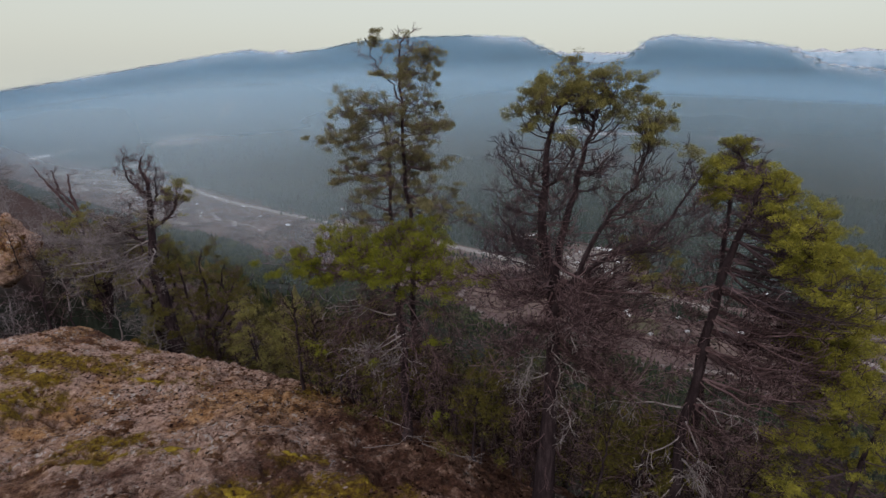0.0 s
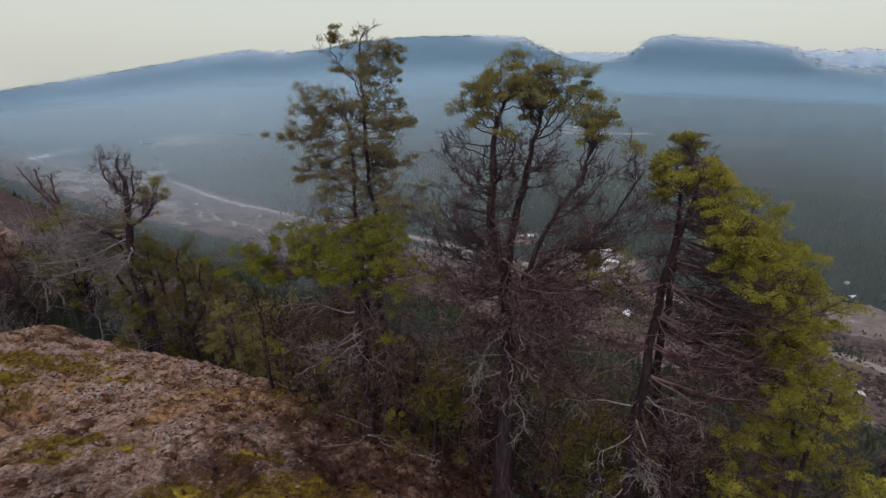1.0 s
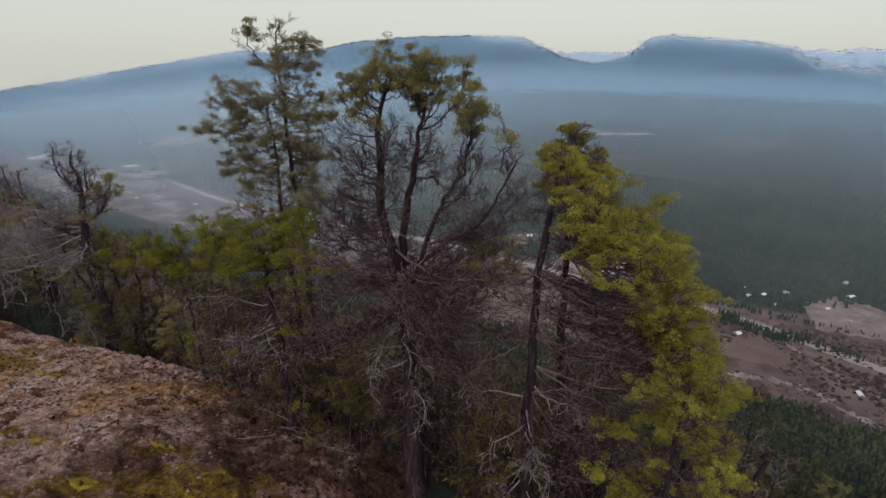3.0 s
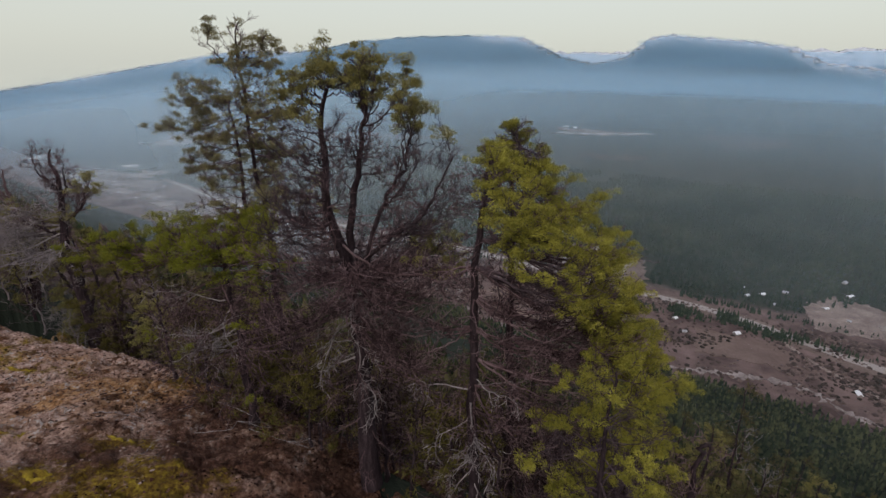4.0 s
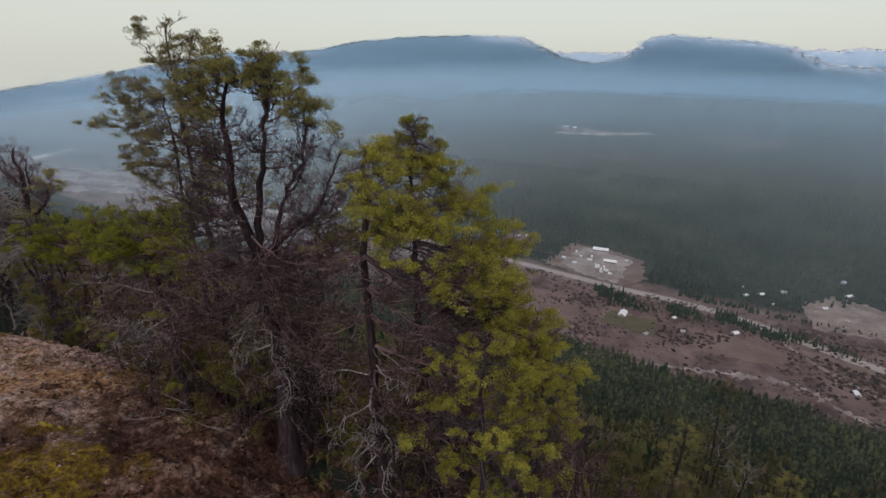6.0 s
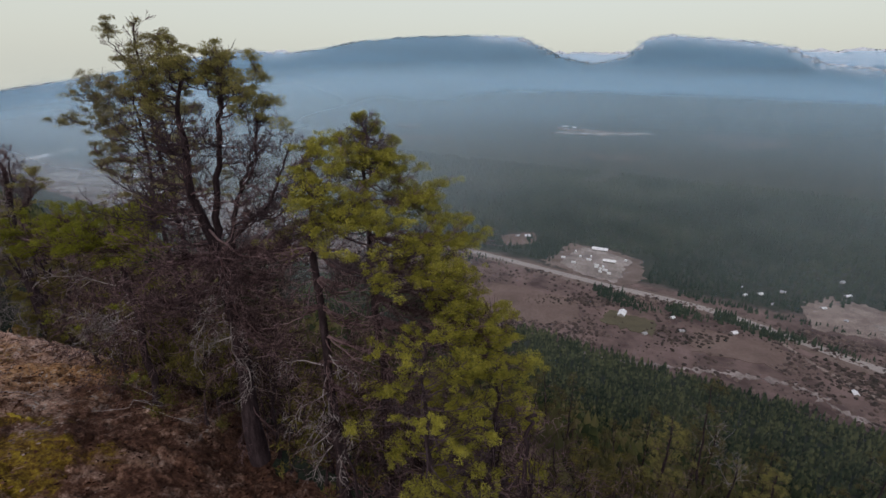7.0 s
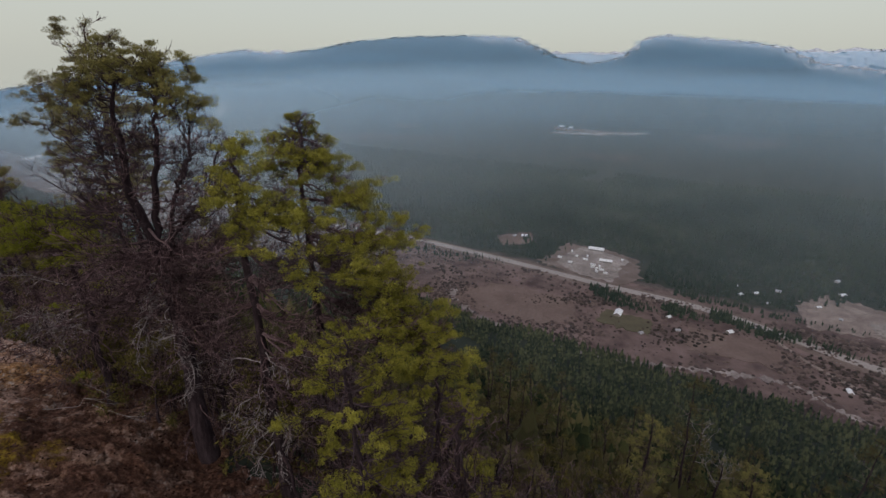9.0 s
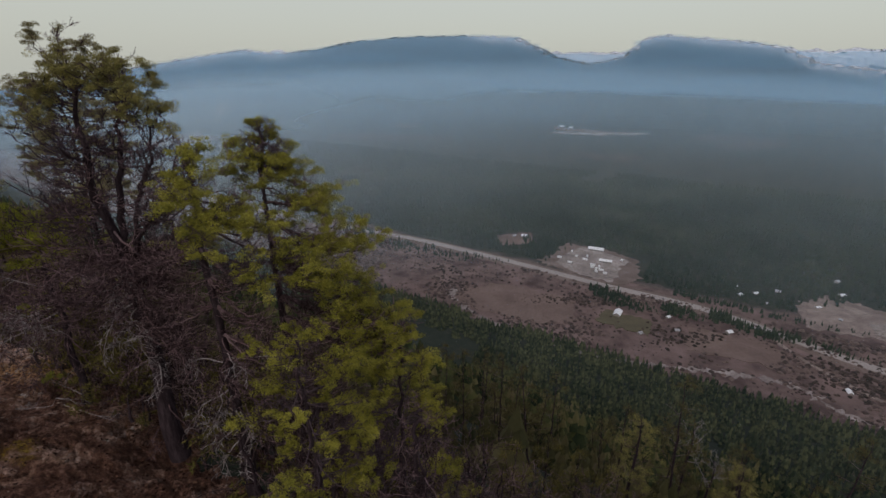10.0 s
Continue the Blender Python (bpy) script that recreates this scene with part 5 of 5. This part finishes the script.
conifers("hillside_forest", 75, scatter(75, 6000, 60, 330, -900, -290, -0.1), 12, 4, 5, FOREST_NEAR, "dull green conifers further along the hillside")
conifers("valley_forest", 73, np.vstack([scatter(73, 40000, 735, 1500, -1500, 700, -0.25, 0.004), scatter(74, 7000, 735, 1500, -2600, -1500, -0.2, 0.004)]), 11.5, 3, 4, FOREST, "dark conifer forest across the highway")


# ---- valley ----
def lay(name, outline, mat, label, category, lift=0.5, rough=0.12, seed=0, kind="structure"):
    """A patch of ground with a ragged rim, from a few (w, l) corners, raised a little over the sheet."""
    rng = random.Random(seed)
    ring = []
    for k in range(len(outline)):
        a_, b_ = Vector(outline[k]), Vector(outline[(k + 1) % len(outline)])
        for s in range(12):
            p = a_.lerp(b_, s / 12)
            ring.append(p + (b_ - a_).orthogonal().normalized() * rng.gauss(0, rough) * (b_ - a_).length * 0.3)
    cen = sum(ring, Vector((0, 0))) / len(ring)
    verts, faces = [], []
    for q in [cen] + [cen.lerp(p, f) for f in (0.5, 1.0) for p in ring]:
        x, y = xy(q.x, q.y)
        verts.append((x, y, float(height(x, y)) + lift))
    n = len(ring)
    for k in range(n):
        j = (k + 1) % n
        faces += [(0, 1 + k, 1 + j), (1 + k, 1 + n + k, 1 + n + j, 1 + j)]
    x0 = len(verts)
    for k in range(n):
        v = verts[1 + n + k]
        verts.append((v[0], v[1], v[2] - lift - 1.0))
    for k in range(n):
        j = (k + 1) % n
        faces.append((1 + n + k, x0 + k, x0 + j, 1 + n + j))
    return tagged(new(name, mesh_of(name, verts, faces, mat)), label, category, kind=kind)


def strip(name, line, half, mat, label, category, lift=0.6, step=9.0, ragged=0.0):
    """A road or bank along (w, l) points, laid on the ground with a sloping verge."""
    pts = polyline([(w, l_, 0) for w, l_ in line], max(8, int(abs(line[0][1] - line[-1][1]) / step)))
    rng = random.Random(int(abs(line[0][1])))
    verts, faces = [], []
    for k, p in enumerate(pts):
        d = (pts[min(k + 1, len(pts) - 1)] - pts[max(k - 1, 0)]).normalized()
        nrm = Vector((-d.y, d.x, 0))
        wide = half * max(0.12, 1 + rng.gauss(0, ragged))
        for s, drop in ((-1.25, -1.2), (-1, 0), (1, 0), (1.25, -1.2)):
            q = p + nrm * (wide * s)
            x, y = xy(q.x, q.y)
            verts.append((x, y, float(height(x, y)) + lift + drop))
    for k in range(len(pts) - 1):
        for c in range(3):
            faces.append((4 * k + c, 4 * k + c + 1, 4 * k + 5 + c, 4 * k + 4 + c))
    return tagged(new(name, mesh_of(name, verts, faces, mat)), label, category, kind="structure")


ROAD = [(610, 330), (628, 155), (656, 72), (683, -15), (690, -148), (703, -320), (711, -500), (697, -665), (684, -991), (700, -1192), (755, -1487), (800, -1900)]
strip("road_verge", [(w - 1, l_) for w, l_ in ROAD], 15, VERGE, "dry grass verge along the highway", "verge", 0.5)
strip("road", ROAD, 6.5, ASPHALT, "pale two-lane highway running the length of the valley", "road", 1.1)
strip("lane", [(545, 215), (560, 150), (600, 95), (640, 60)], 2.2, BARE_EARTH, "narrow gravel lane to the farm", "road", 1.0)
strip("river_bank", [(505, 330), (513, 137), (544, 80), (535, 22), (513, -40), (484, -142), (500, -240), (532, -315), (560, -330)], 2.6, GRAVEL, "pale stony river bed at the hill's foot", "river bank", 0.8, 4, 0.9)
strip("river_bank", [(600, -700), (570, -760), (590, -860), (560, -960), (600, -1060)], 2.5, GRAVEL, "pale winding gravel bank", "river bank", 0.9, 6, 0.4)
strip("lane", [(604, -1007), (580, -950), (590, -910), (568, -877)], 3.0, PALE_FIELD, "pale winding gravel lane in the brush", "road", 0.9, 6, 0.3)
strip("river_bank", [(620, -1150), (600, -1240), (640, -1330), (610, -1430)], 3, GRAVEL, "pale winding gravel bank", "river bank", 0.9, 6, 0.4)
lay("bare_margin", [(735, -272), (850, -262), (847, -185), (822, -132), (740, -116), (704, -128), (708, -210)], VERGE, "trampled brown earth round the works yard", "bare ground", 0.7, 0.14, seed=12)
lay("gravel_yard", [(745, -250), (838, -236), (830, -190), (815, -148), (706, -146), (712, -200)], PALE_FIELD, "pale gravel works yard beside the highway", "yard", 0.9, 0.1, seed=1)
lay("gravel_yard", [(813, -392), (868, -346), (817, -313), (766, -357)], FIELD, "bare ground round two houses by the forest", "yard", 0.8, 0.1, seed=11)
lay("cleared_land", [(694, 95), (762, 85), (826, 120), (806, 172), (780, 230), (722, 220)], BARE_EARTH, "bare graded land beside the highway", "cleared land", 0.8, seed=2)
lay("gravel_lot", [(715, 165), (748, 158), (760, 200), (722, 212)], PALE_FIELD, "pale gravel flat on the cleared land", "gravel lot", 1.4, 0.3, seed=3)
lay("field", [(520, -290), (540, -330), (610, -290), (620, -180), (560, -150), (528, -190)], FIELD, "flat brown winter field", "field", 0.7, seed=4)
lay("field", [(560, -20), (620, -30), (630, 60), (580, 80)], FIELD, "flat brown winter field", "field", 0.7, seed=5)
lay("lawn", [(575, -130), (612, -130), (612, -70), (572, -66)], LAWN, "rough green lawn round the farm house", "lawn", 0.9, seed=6)
lay("field", [(2480, -900), (2560, -950), (2580, -550), (2500, -500)], FIELD, "long pale clearing in the far forest", "field", 2, seed=7)
lay("field", [(1240, -2330), (1330, -2400), (1400, -2100), (1290, -2050)], FIELD, "brown clearing in the far forest", "field", 2, seed=8)
lay("field", [(600, -1540), (680, -1560), (680, -1420), (610, -1400)], FIELD, "brown clearing beside the highway", "field", 1, seed=9)


lay("lake", [(665, -2200), (690, -2175), (865, -2290), (850, -2330)], PALE_WATER, "narrow bright lake far down the valley", "lake", 3, 0.05, seed=21)
lay("field", [(1050, -2120), (1270, -2390), (1446, -2340), (1250, -2030), (1130, -2060)], PALE_FIELD, "broad brown field among far woods", "field", 3, 0.15, seed=22)
lay("field", [(2120, -1700), (2200, -1680), (2190, -1560), (2110, -1580)], FIELD, "small pale clearing in the far forest", "field", 3, 0.15, seed=23)
lay("field", [(2300, -870), (2350, -860), (2580, -520), (2560, -470), (2480, -560)], PALE_FIELD, "long pale clearing in the far forest", "field", 3, 0.15, seed=24)
for k, (w, l_, a_, b_) in enumerate(((615, -1760, 30, 60), (690, -1690, 22, 70), (640, -1600, 26, 40), (590, -1640, 16, 60), (640, -1500, 24, 50), (545, -1520, 18, 60), (590, -1400, 14, 60), (660, -1400, 18, 40), (720, -1560, 18, 60), (570, -1720, 14, 60),
                                   (541, -1062, 14, 30), (521, -985, 10, 22), (584, -1173, 16, 34), (579, -1106, 10, 30), (615, -1267, 16, 40), (694, -1437, 14, 44), (797, -1548, 16, 40))):
    lay("gravel_lot", [(w - a_, l_ - b_), (w + a_, l_ - b_ * 0.7), (w + a_ * 0.8, l_ + b_), (w - a_ * 0.7, l_ + b_ * 0.8)], PALE_FIELD, "pale gravel lot at the far village", "gravel lot", 1.5, 0.4, seed=30 + k)


def house(w, l_, turn_deg, long_, deep, tall, roof_mat, label):
    x, y = xy(w, l_)
    z = float(height(x, y))
    ob = thing("house", x, y, z, label, "house", "valley houses")
    size = 0.75 if long_ >= 15 else 0.56
    long_, deep, tall = long_ * size, deep * size, tall * size
    a_, b_ = long_ / 2, deep / 2
    v = [(-a_, -b_, -1), (a_, -b_, -1), (a_, b_, -1), (-a_, b_, -1), (-a_, -b_, tall), (a_, -b_, tall), (a_, b_, tall), (-a_, b_, tall), (-a_, 0, tall + deep * 0.28), (a_, 0, tall + deep * 0.28)]
    part("wall", mesh_of("wall", v, [(0, 1, 5, 4), (2, 3, 7, 6), (1, 2, 6, 9, 5), (3, 0, 4, 8, 7), (3, 2, 1, 0)], HOUSE_WALL), ob)
    o, t, rz = 0.6, 0.3, tall + deep * 0.28
    r = []
    for dz in (0, t):
        r += [(-a_ - o, -b_ - o, tall - 0.3 + dz), (a_ + o, -b_ - o, tall - 0.3 + dz), (a_ + o, 0, rz + 0.02 + dz), (-a_ - o, 0, rz + 0.02 + dz), (-a_ - o, b_ + o, tall - 0.3 + dz), (a_ + o, b_ + o, tall - 0.3 + dz)]
    f = [(6, 7, 8, 9), (9, 8, 11, 10), (3, 2, 1, 0), (4, 5, 2, 3), (0, 1, 7, 6), (5, 4, 10, 11), (1, 2, 8, 7), (2, 5, 11, 8), (0, 6, 9, 3), (3, 9, 10, 4)]
    part("roof", mesh_of("roof", r, f, roof_mat), ob)
    win = mesh_of("window", [(-0.7, -0.06, 0), (0.7, -0.06, 0), (0.7, 0.06, 0), (-0.7, 0.06, 0), (-0.7, -0.06, 1.3), (0.7, -0.06, 1.3), (0.7, 0.06, 1.3), (-0.7, 0.06, 1.3)],
                  [(0, 1, 5, 4), (1, 2, 6, 5), (2, 3, 7, 6), (3, 0, 4, 7), (4, 5, 6, 7)], WATER)
    for k in range(int(long_ // 5)):
        p = part("window", win, ob)
        p.location = (-a_ + 2.5 + k * 5, -b_ - 0.03, 1.2)
    ob.rotation_euler = (0, 0, radians(turn_deg))
    return ob


for row in ((608, -112, 60, 20, 11, 4, ROOF_WHITE, "white-roofed farm house on a lawn"), (834, -207, -25, 34, 13, 5, ROOF_WHITE, "long white-roofed shed in the gravel yard"),
            (785, -177, -25, 26, 10, 5, ROOF_WHITE, "white-roofed workshop in the gravel yard"), (836, -344, -10, 16, 10, 4, ROOF_WHITE, "pale-roofed house by the forest"),
            (828, -362, 40, 14, 8, 4, ROOF_GREY, "grey-roofed house by the forest"), (631, 14, 20, 12, 9, 4, ROOF_WHITE, "small white-roofed house beside the highway"),
            (776, 36, 10, 11, 8, 4, ROOF_WHITE, "small pale house by the cleared land"), (800, 63, -40, 11, 8, 4, ROOF_GREY, "small grey house by the cleared land"),
            (561, 123, 70, 13, 7, 3, ROOF_WHITE, "pale barn near the river bed"), (571, -76, 30, 9, 7, 3, ROOF_GREY, "low shed near the farm house"),
            (603, -40, 0, 9, 7, 3, ROOF_GREY, "small house near the highway"), (633, -55, 30, 9, 7, 3, ROOF_WHITE, "small white house near the highway"),
            (762, 18, 25, 9, 7, 3, ROOF_WHITE, "small white-roofed house by the cleared land"), (748, 52, -15, 9, 7, 3, ROOF_GREY, "small grey house by the cleared land"), (790, 12, 60, 8, 6, 3, ROOF_WHITE, "small white shed by the cleared land"), (770, 108, 5, 10, 7, 3, ROOF_WHITE, "pale shed on the cleared land"), (742, 130, 40, 8, 6, 3, ROOF_GREY, "grey shed on the cleared land"), (835, 139, 10, 14, 8, 4, ROOF_WHITE, "white-roofed house in the trees"), (889, 137, 30, 12, 8, 4, ROOF_GREY, "house in the trees"),
            (780, -783, 0, 14, 9, 4, ROOF_WHITE, "white house across the highway"), (779, -1713, 35, 56, 24, 8, ROOF_WHITE, "large white shed at the far village"), (1218, -1855, 0, 22, 12, 5, ROOF_WHITE, "white building far down the valley"),
            (632, -791, 20, 14, 9, 4, ROOF_WHITE, "white house in the brush"), (641, -891, 20, 13, 8, 4, ROOF_GREY, "grey house in the brush"),
            (2601, -914, 0, 34, 16, 6, ROOF_WHITE, "long white building in the far clearing"), (2590, -860, 0, 26, 14, 6, ROOF_WHITE, "white building in the far clearing")):
    house(*row)
village = random.Random(44)
for k in range(16):
    house(village.uniform(570, 690), village.uniform(-1560, -980), village.uniform(0, 180), village.uniform(8, 12), village.uniform(6, 8), 3.5, village.choice((ROOF_WHITE, ROOF_GREY)), "small pale-roofed village house down the valley")


YARD_TRUCKS = ((783, -224), (749, -224), (793, -210), (775, -207), (749, -187), (745, -180), (756, -179), (733, -178), (757, -191), (732, -162), (803, -154), (763, -247), (803, -240), (742, -171))


def parked_truck(w, l_, turn_deg, long_):
    x, y = xy(w, l_)
    ob = thing("parked_truck", x, y, float(height(x, y)) + 0.9, "white box truck parked in the gravel yard", "truck", "trucks in the yard")
    def box(name, x0, x1, z0, z1, half, mat):
        v = [(a_, b_, c_) for c_ in (z0, z1) for a_, b_ in ((x0, -half), (x1, -half), (x1, half), (x0, half))]
        part(name, mesh_of(name, v, [(0, 1, 5, 4), (1, 2, 6, 5), (2, 3, 7, 6), (3, 0, 4, 7), (4, 5, 6, 7), (3, 2, 1, 0)], mat), ob)
    box("cargo_box", -long_ / 2, long_ / 2 - 2, 0.8, 3.6, 1.25, ROOF_WHITE)
    box("cab", long_ / 2 - 1.9, long_ / 2, 0.6, 2.7, 1.15, HOUSE_WALL)
    for cx in (-long_ / 2 + 1.2, long_ / 2 - 1.0):
        box("wheel", cx - 0.5, cx + 0.5, 0, 0.95, 1.2, ASPHALT)
    ob.rotation_euler = (0, 0, radians(turn_deg))


for k, (w, l_) in enumerate(YARD_TRUCKS):
    parked_truck(w, l_, (-25, -20, 65, -30, 10, 40, 80, 120, 150, -35)[k % 10], 6 + (k * 3) % 5)

# dark hedgerows and tree groups along the highway and fields
def hedge(seed, line, n, spread, tall, label, bushes=False):
    rs = np.random.RandomState(seed)
    f = rs.uniform(0, len(line) - 1, n)
    i = np.minimum(f.astype(int), len(line) - 2)
    L = np.array(line, float)
    q = L[i] * (1 - (f - i))[:, None] + L[i + 1] * (f - i)[:, None] + rs.normal(size=(n, 2)) * spread
    x, y = xy(q[:, 0], q[:, 1])
    at = np.stack([x, y, height(x, y) - 0.3], -1)
    if bushes:
        mounds("bush_row", seed, at, THICKET, label)
    else:
        conifers("tree_row", seed, at, tall, 5, 6, FOREST, label)


hedge(81, [(640, 150), (652, 100), (655, 60)], 60, 5, 9, "row of dark conifers beside the highway")
hedge(98, [(642, 68), (648, 45), (660, 10), (667, -5)], 130, 6, 11, "dense stand of dark conifers beside the highway")
hedge(99, [(647, -22), (660, -45), (650, -60)], 70, 6, 11, "stand of dark conifers beside the highway")
hedge(82, [(642, -80), (644, -117), (658, -130), (664, -155)], 130, 7, 10, "dark conifers beside the highway")
hedge(83, [(715, 150), (706, 60), (712, 0), (715, -60)], 90, 5, 9, "row of dark conifers across the highway")
hedge(84, [(690, -330), (670, -450), (665, -560), (690, -640)], 160, 12, 11, "dark conifers between highway and fields")
hedge(85, [(690, -690), (700, -800), (720, -980)], 130, 12, 12, "dark conifers along the highway")
hedge(86, [(640, -300), (610, -340), (620, -420)], 60, 10, 8, "scattered dark trees by the field", True)
hedge(87, [(590, -120), (560, -140), (600, -60), (575, -20)], 60, 14, 7, "scattered trees round the farm", True)
hedge(88, [(790, 20), (770, 60), (805, 90), (830, 160)], 90, 14, 11, "trees round the houses")
hedge(89, [(840, -270), (800, -280), (770, -300), (830, -330)], 90, 10, 11, "trees beside the yard")

hedge(93, [(560, -270), (600, -205), (640, -140)], 110, 8, 4.5, "dark bushes across the brown field", True)
hedge(94, [(535, -70), (580, -40), (612, 5)], 90, 8, 4.5, "dark bushes near the farm", True)
hedge(95, [(530, 60), (560, 110), (600, 180)], 110, 9, 4.5, "dark bushes by the river bed", True)
hedge(96, [(640, 20), (620, 90), (590, 150)], 80, 7, 5, "dark bushes below the highway", True)


def brush_stuff():
    """Leafless scrub on the valley floor: small ragged clumps."""
    spots = np.vstack([scatter(91, 15000, 500, 690, -800, 330, 0.07, 0.018), scatter(92, 2500, 500, 690, -800, 330, -0.1, 0.02)])
    w, l_ = wl(spots[:, 0], spots[:, 1])
    for cw, cl, a_, b_ in ((570, -235, 42, 75), (598, 22, 30, 46), (594, -100, 18, 30)):
        keep = ((w - cw) / a_) ** 2 + ((l_ - cl) / b_) ** 2 > 1
        spots, w, l_ = spots[keep], w[keep], l_[keep]
    mounds("valley_scrub", 91, spots, material("bare_scrub", [(0.034, 0.027, 0.024), (0.075, 0.054, 0.048), (0.13, 0.095, 0.084)], 0.02, 0.95, 0, spread=0.45), "brown leafless scrub on the valley floor")


brush_stuff()


# ---- valley mist and the haze of distance, put into tinted see-through sheets ----
def veil_material(name, colour):
    m = bpy.data.materials.new(name)
    m.use_nodes = True
    n, l = m.node_tree.nodes, m.node_tree.links
    n.remove(n["Principled BSDF"])
    at, clear, dif, tr, both, mx = (n.new("ShaderNode" + k) for k in ("Attribute", "BsdfTransparent", "BsdfDiffuse", "BsdfTranslucent", "MixShader", "MixShader"))
    at.attribute_name = "thickness"
    for b in (dif, tr):
        b.inputs["Color"].default_value = (*colour, 1)
    l.new(dif.outputs[0], both.inputs[1])
    l.new(tr.outputs[0], both.inputs[2])
    l.new(at.outputs["Fac"], mx.inputs[0])
    l.new(clear.outputs[0], mx.inputs[1])
    l.new(both.outputs[0], mx.inputs[2])
    l.new(mx.outputs[0], n["Material Output"].inputs[0])
    return m


def build_haze_sheets():
    # aerial haze is painted as the blue and the thickness of these arcs
    deep = veil_material("mountain_haze", (0.28, 0.57, 0.92))
    upper = veil_material("mist_and_haze", (0.41, 0.69, 0.95))
    lower = veil_material("valley_haze", (0.66, 0.79, 0.88))
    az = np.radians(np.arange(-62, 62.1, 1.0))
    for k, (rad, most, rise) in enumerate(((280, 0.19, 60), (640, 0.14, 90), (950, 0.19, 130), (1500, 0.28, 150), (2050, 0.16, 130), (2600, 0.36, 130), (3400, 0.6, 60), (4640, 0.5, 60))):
        up = np.concatenate([np.linspace(FLOOR_Z - 10, 0, 24), np.linspace(8, 0.09 * rad + 10, 34)])
        A, Z = np.meshgrid(az, up, indexing="ij")
        X, Y = rad * np.sin(A), rad * np.cos(A)
        deg = np.degrees(A)
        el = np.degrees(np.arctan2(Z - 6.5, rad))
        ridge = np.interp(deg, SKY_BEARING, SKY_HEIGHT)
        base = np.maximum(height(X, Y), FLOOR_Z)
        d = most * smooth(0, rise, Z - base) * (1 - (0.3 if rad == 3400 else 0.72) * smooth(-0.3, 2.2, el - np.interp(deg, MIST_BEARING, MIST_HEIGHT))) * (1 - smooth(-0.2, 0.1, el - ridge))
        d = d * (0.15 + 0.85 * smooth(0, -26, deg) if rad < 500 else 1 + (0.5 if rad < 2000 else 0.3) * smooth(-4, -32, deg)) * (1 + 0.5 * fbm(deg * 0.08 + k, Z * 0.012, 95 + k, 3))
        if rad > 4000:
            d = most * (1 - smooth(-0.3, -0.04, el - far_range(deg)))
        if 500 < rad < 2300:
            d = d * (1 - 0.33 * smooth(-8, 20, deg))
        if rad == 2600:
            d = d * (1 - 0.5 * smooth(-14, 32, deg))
        na, nu = A.shape
        i, j = np.meshgrid(np.arange(na - 1), np.arange(nu - 1), indexing="ij")
        quads = np.stack([i * nu + j, (i + 1) * nu + j, (i + 1) * nu + j + 1, i * nu + j + 1], -1).reshape(-1, 4)
        me = quick_mesh("haze_sheet", np.stack([X, Y, Z], -1).reshape(-1, 3), quads, lower if rad < 1000 else deep if rad == 3400 else upper, True)
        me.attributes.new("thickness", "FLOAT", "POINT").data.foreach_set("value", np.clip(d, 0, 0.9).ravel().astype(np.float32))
        tagged(new("haze_sheet", me), "thin sheet of valley mist with the blue haze of distance in its colour", "mist", kind="stuff")


build_haze_sheets()


def build_smoke():
    """A small white plume rising from the woods far down the valley."""
    g1, g2 = np.meshgrid(np.linspace(-1, 1, 25), np.linspace(0, 1, 31), indexing="ij")
    x0, y0 = xy(1362, -2156)
    z0 = float(height(x0, y0)) - 2
    wide = 6 + 26 * g2
    side = g1 * wide + 92 * g2 ** 1.2 + 14 * fbm(g2 * 5, g1 * 0, 7, 3)
    X, Y = x0 + side * 0.86, y0 + side * 0.5 + 6 * g1
    Z = z0 + 150 * g2
    d = 2.6 * (1 - np.abs(g1)) ** 0.8 * smooth(0.35, 0.7, g2) * (1 - 0.4 * g2) * smooth(-0.25, 0.25, fbm(g1 * 3, g2 * 6, 9, 4) + 0.1)
    i, j = np.meshgrid(np.arange(24), np.arange(30), indexing="ij")
    quads = np.stack([i * 31 + j, (i + 1) * 31 + j, (i + 1) * 31 + j + 1, i * 31 + j + 1], -1).reshape(-1, 4)
    me = quick_mesh("smoke_plume", np.stack([X, Y, Z], -1).reshape(-1, 3), quads, veil_material("smoke", (0.92, 0.93, 0.94)), True)
    me.attributes.new("thickness", "FLOAT", "POINT").data.foreach_set("value", np.clip(d, 0, 0.95).ravel().astype(np.float32))
    tagged(new("smoke_plume", me), "thin white smoke rising from the far woods", "smoke", kind="stuff")


build_smoke()
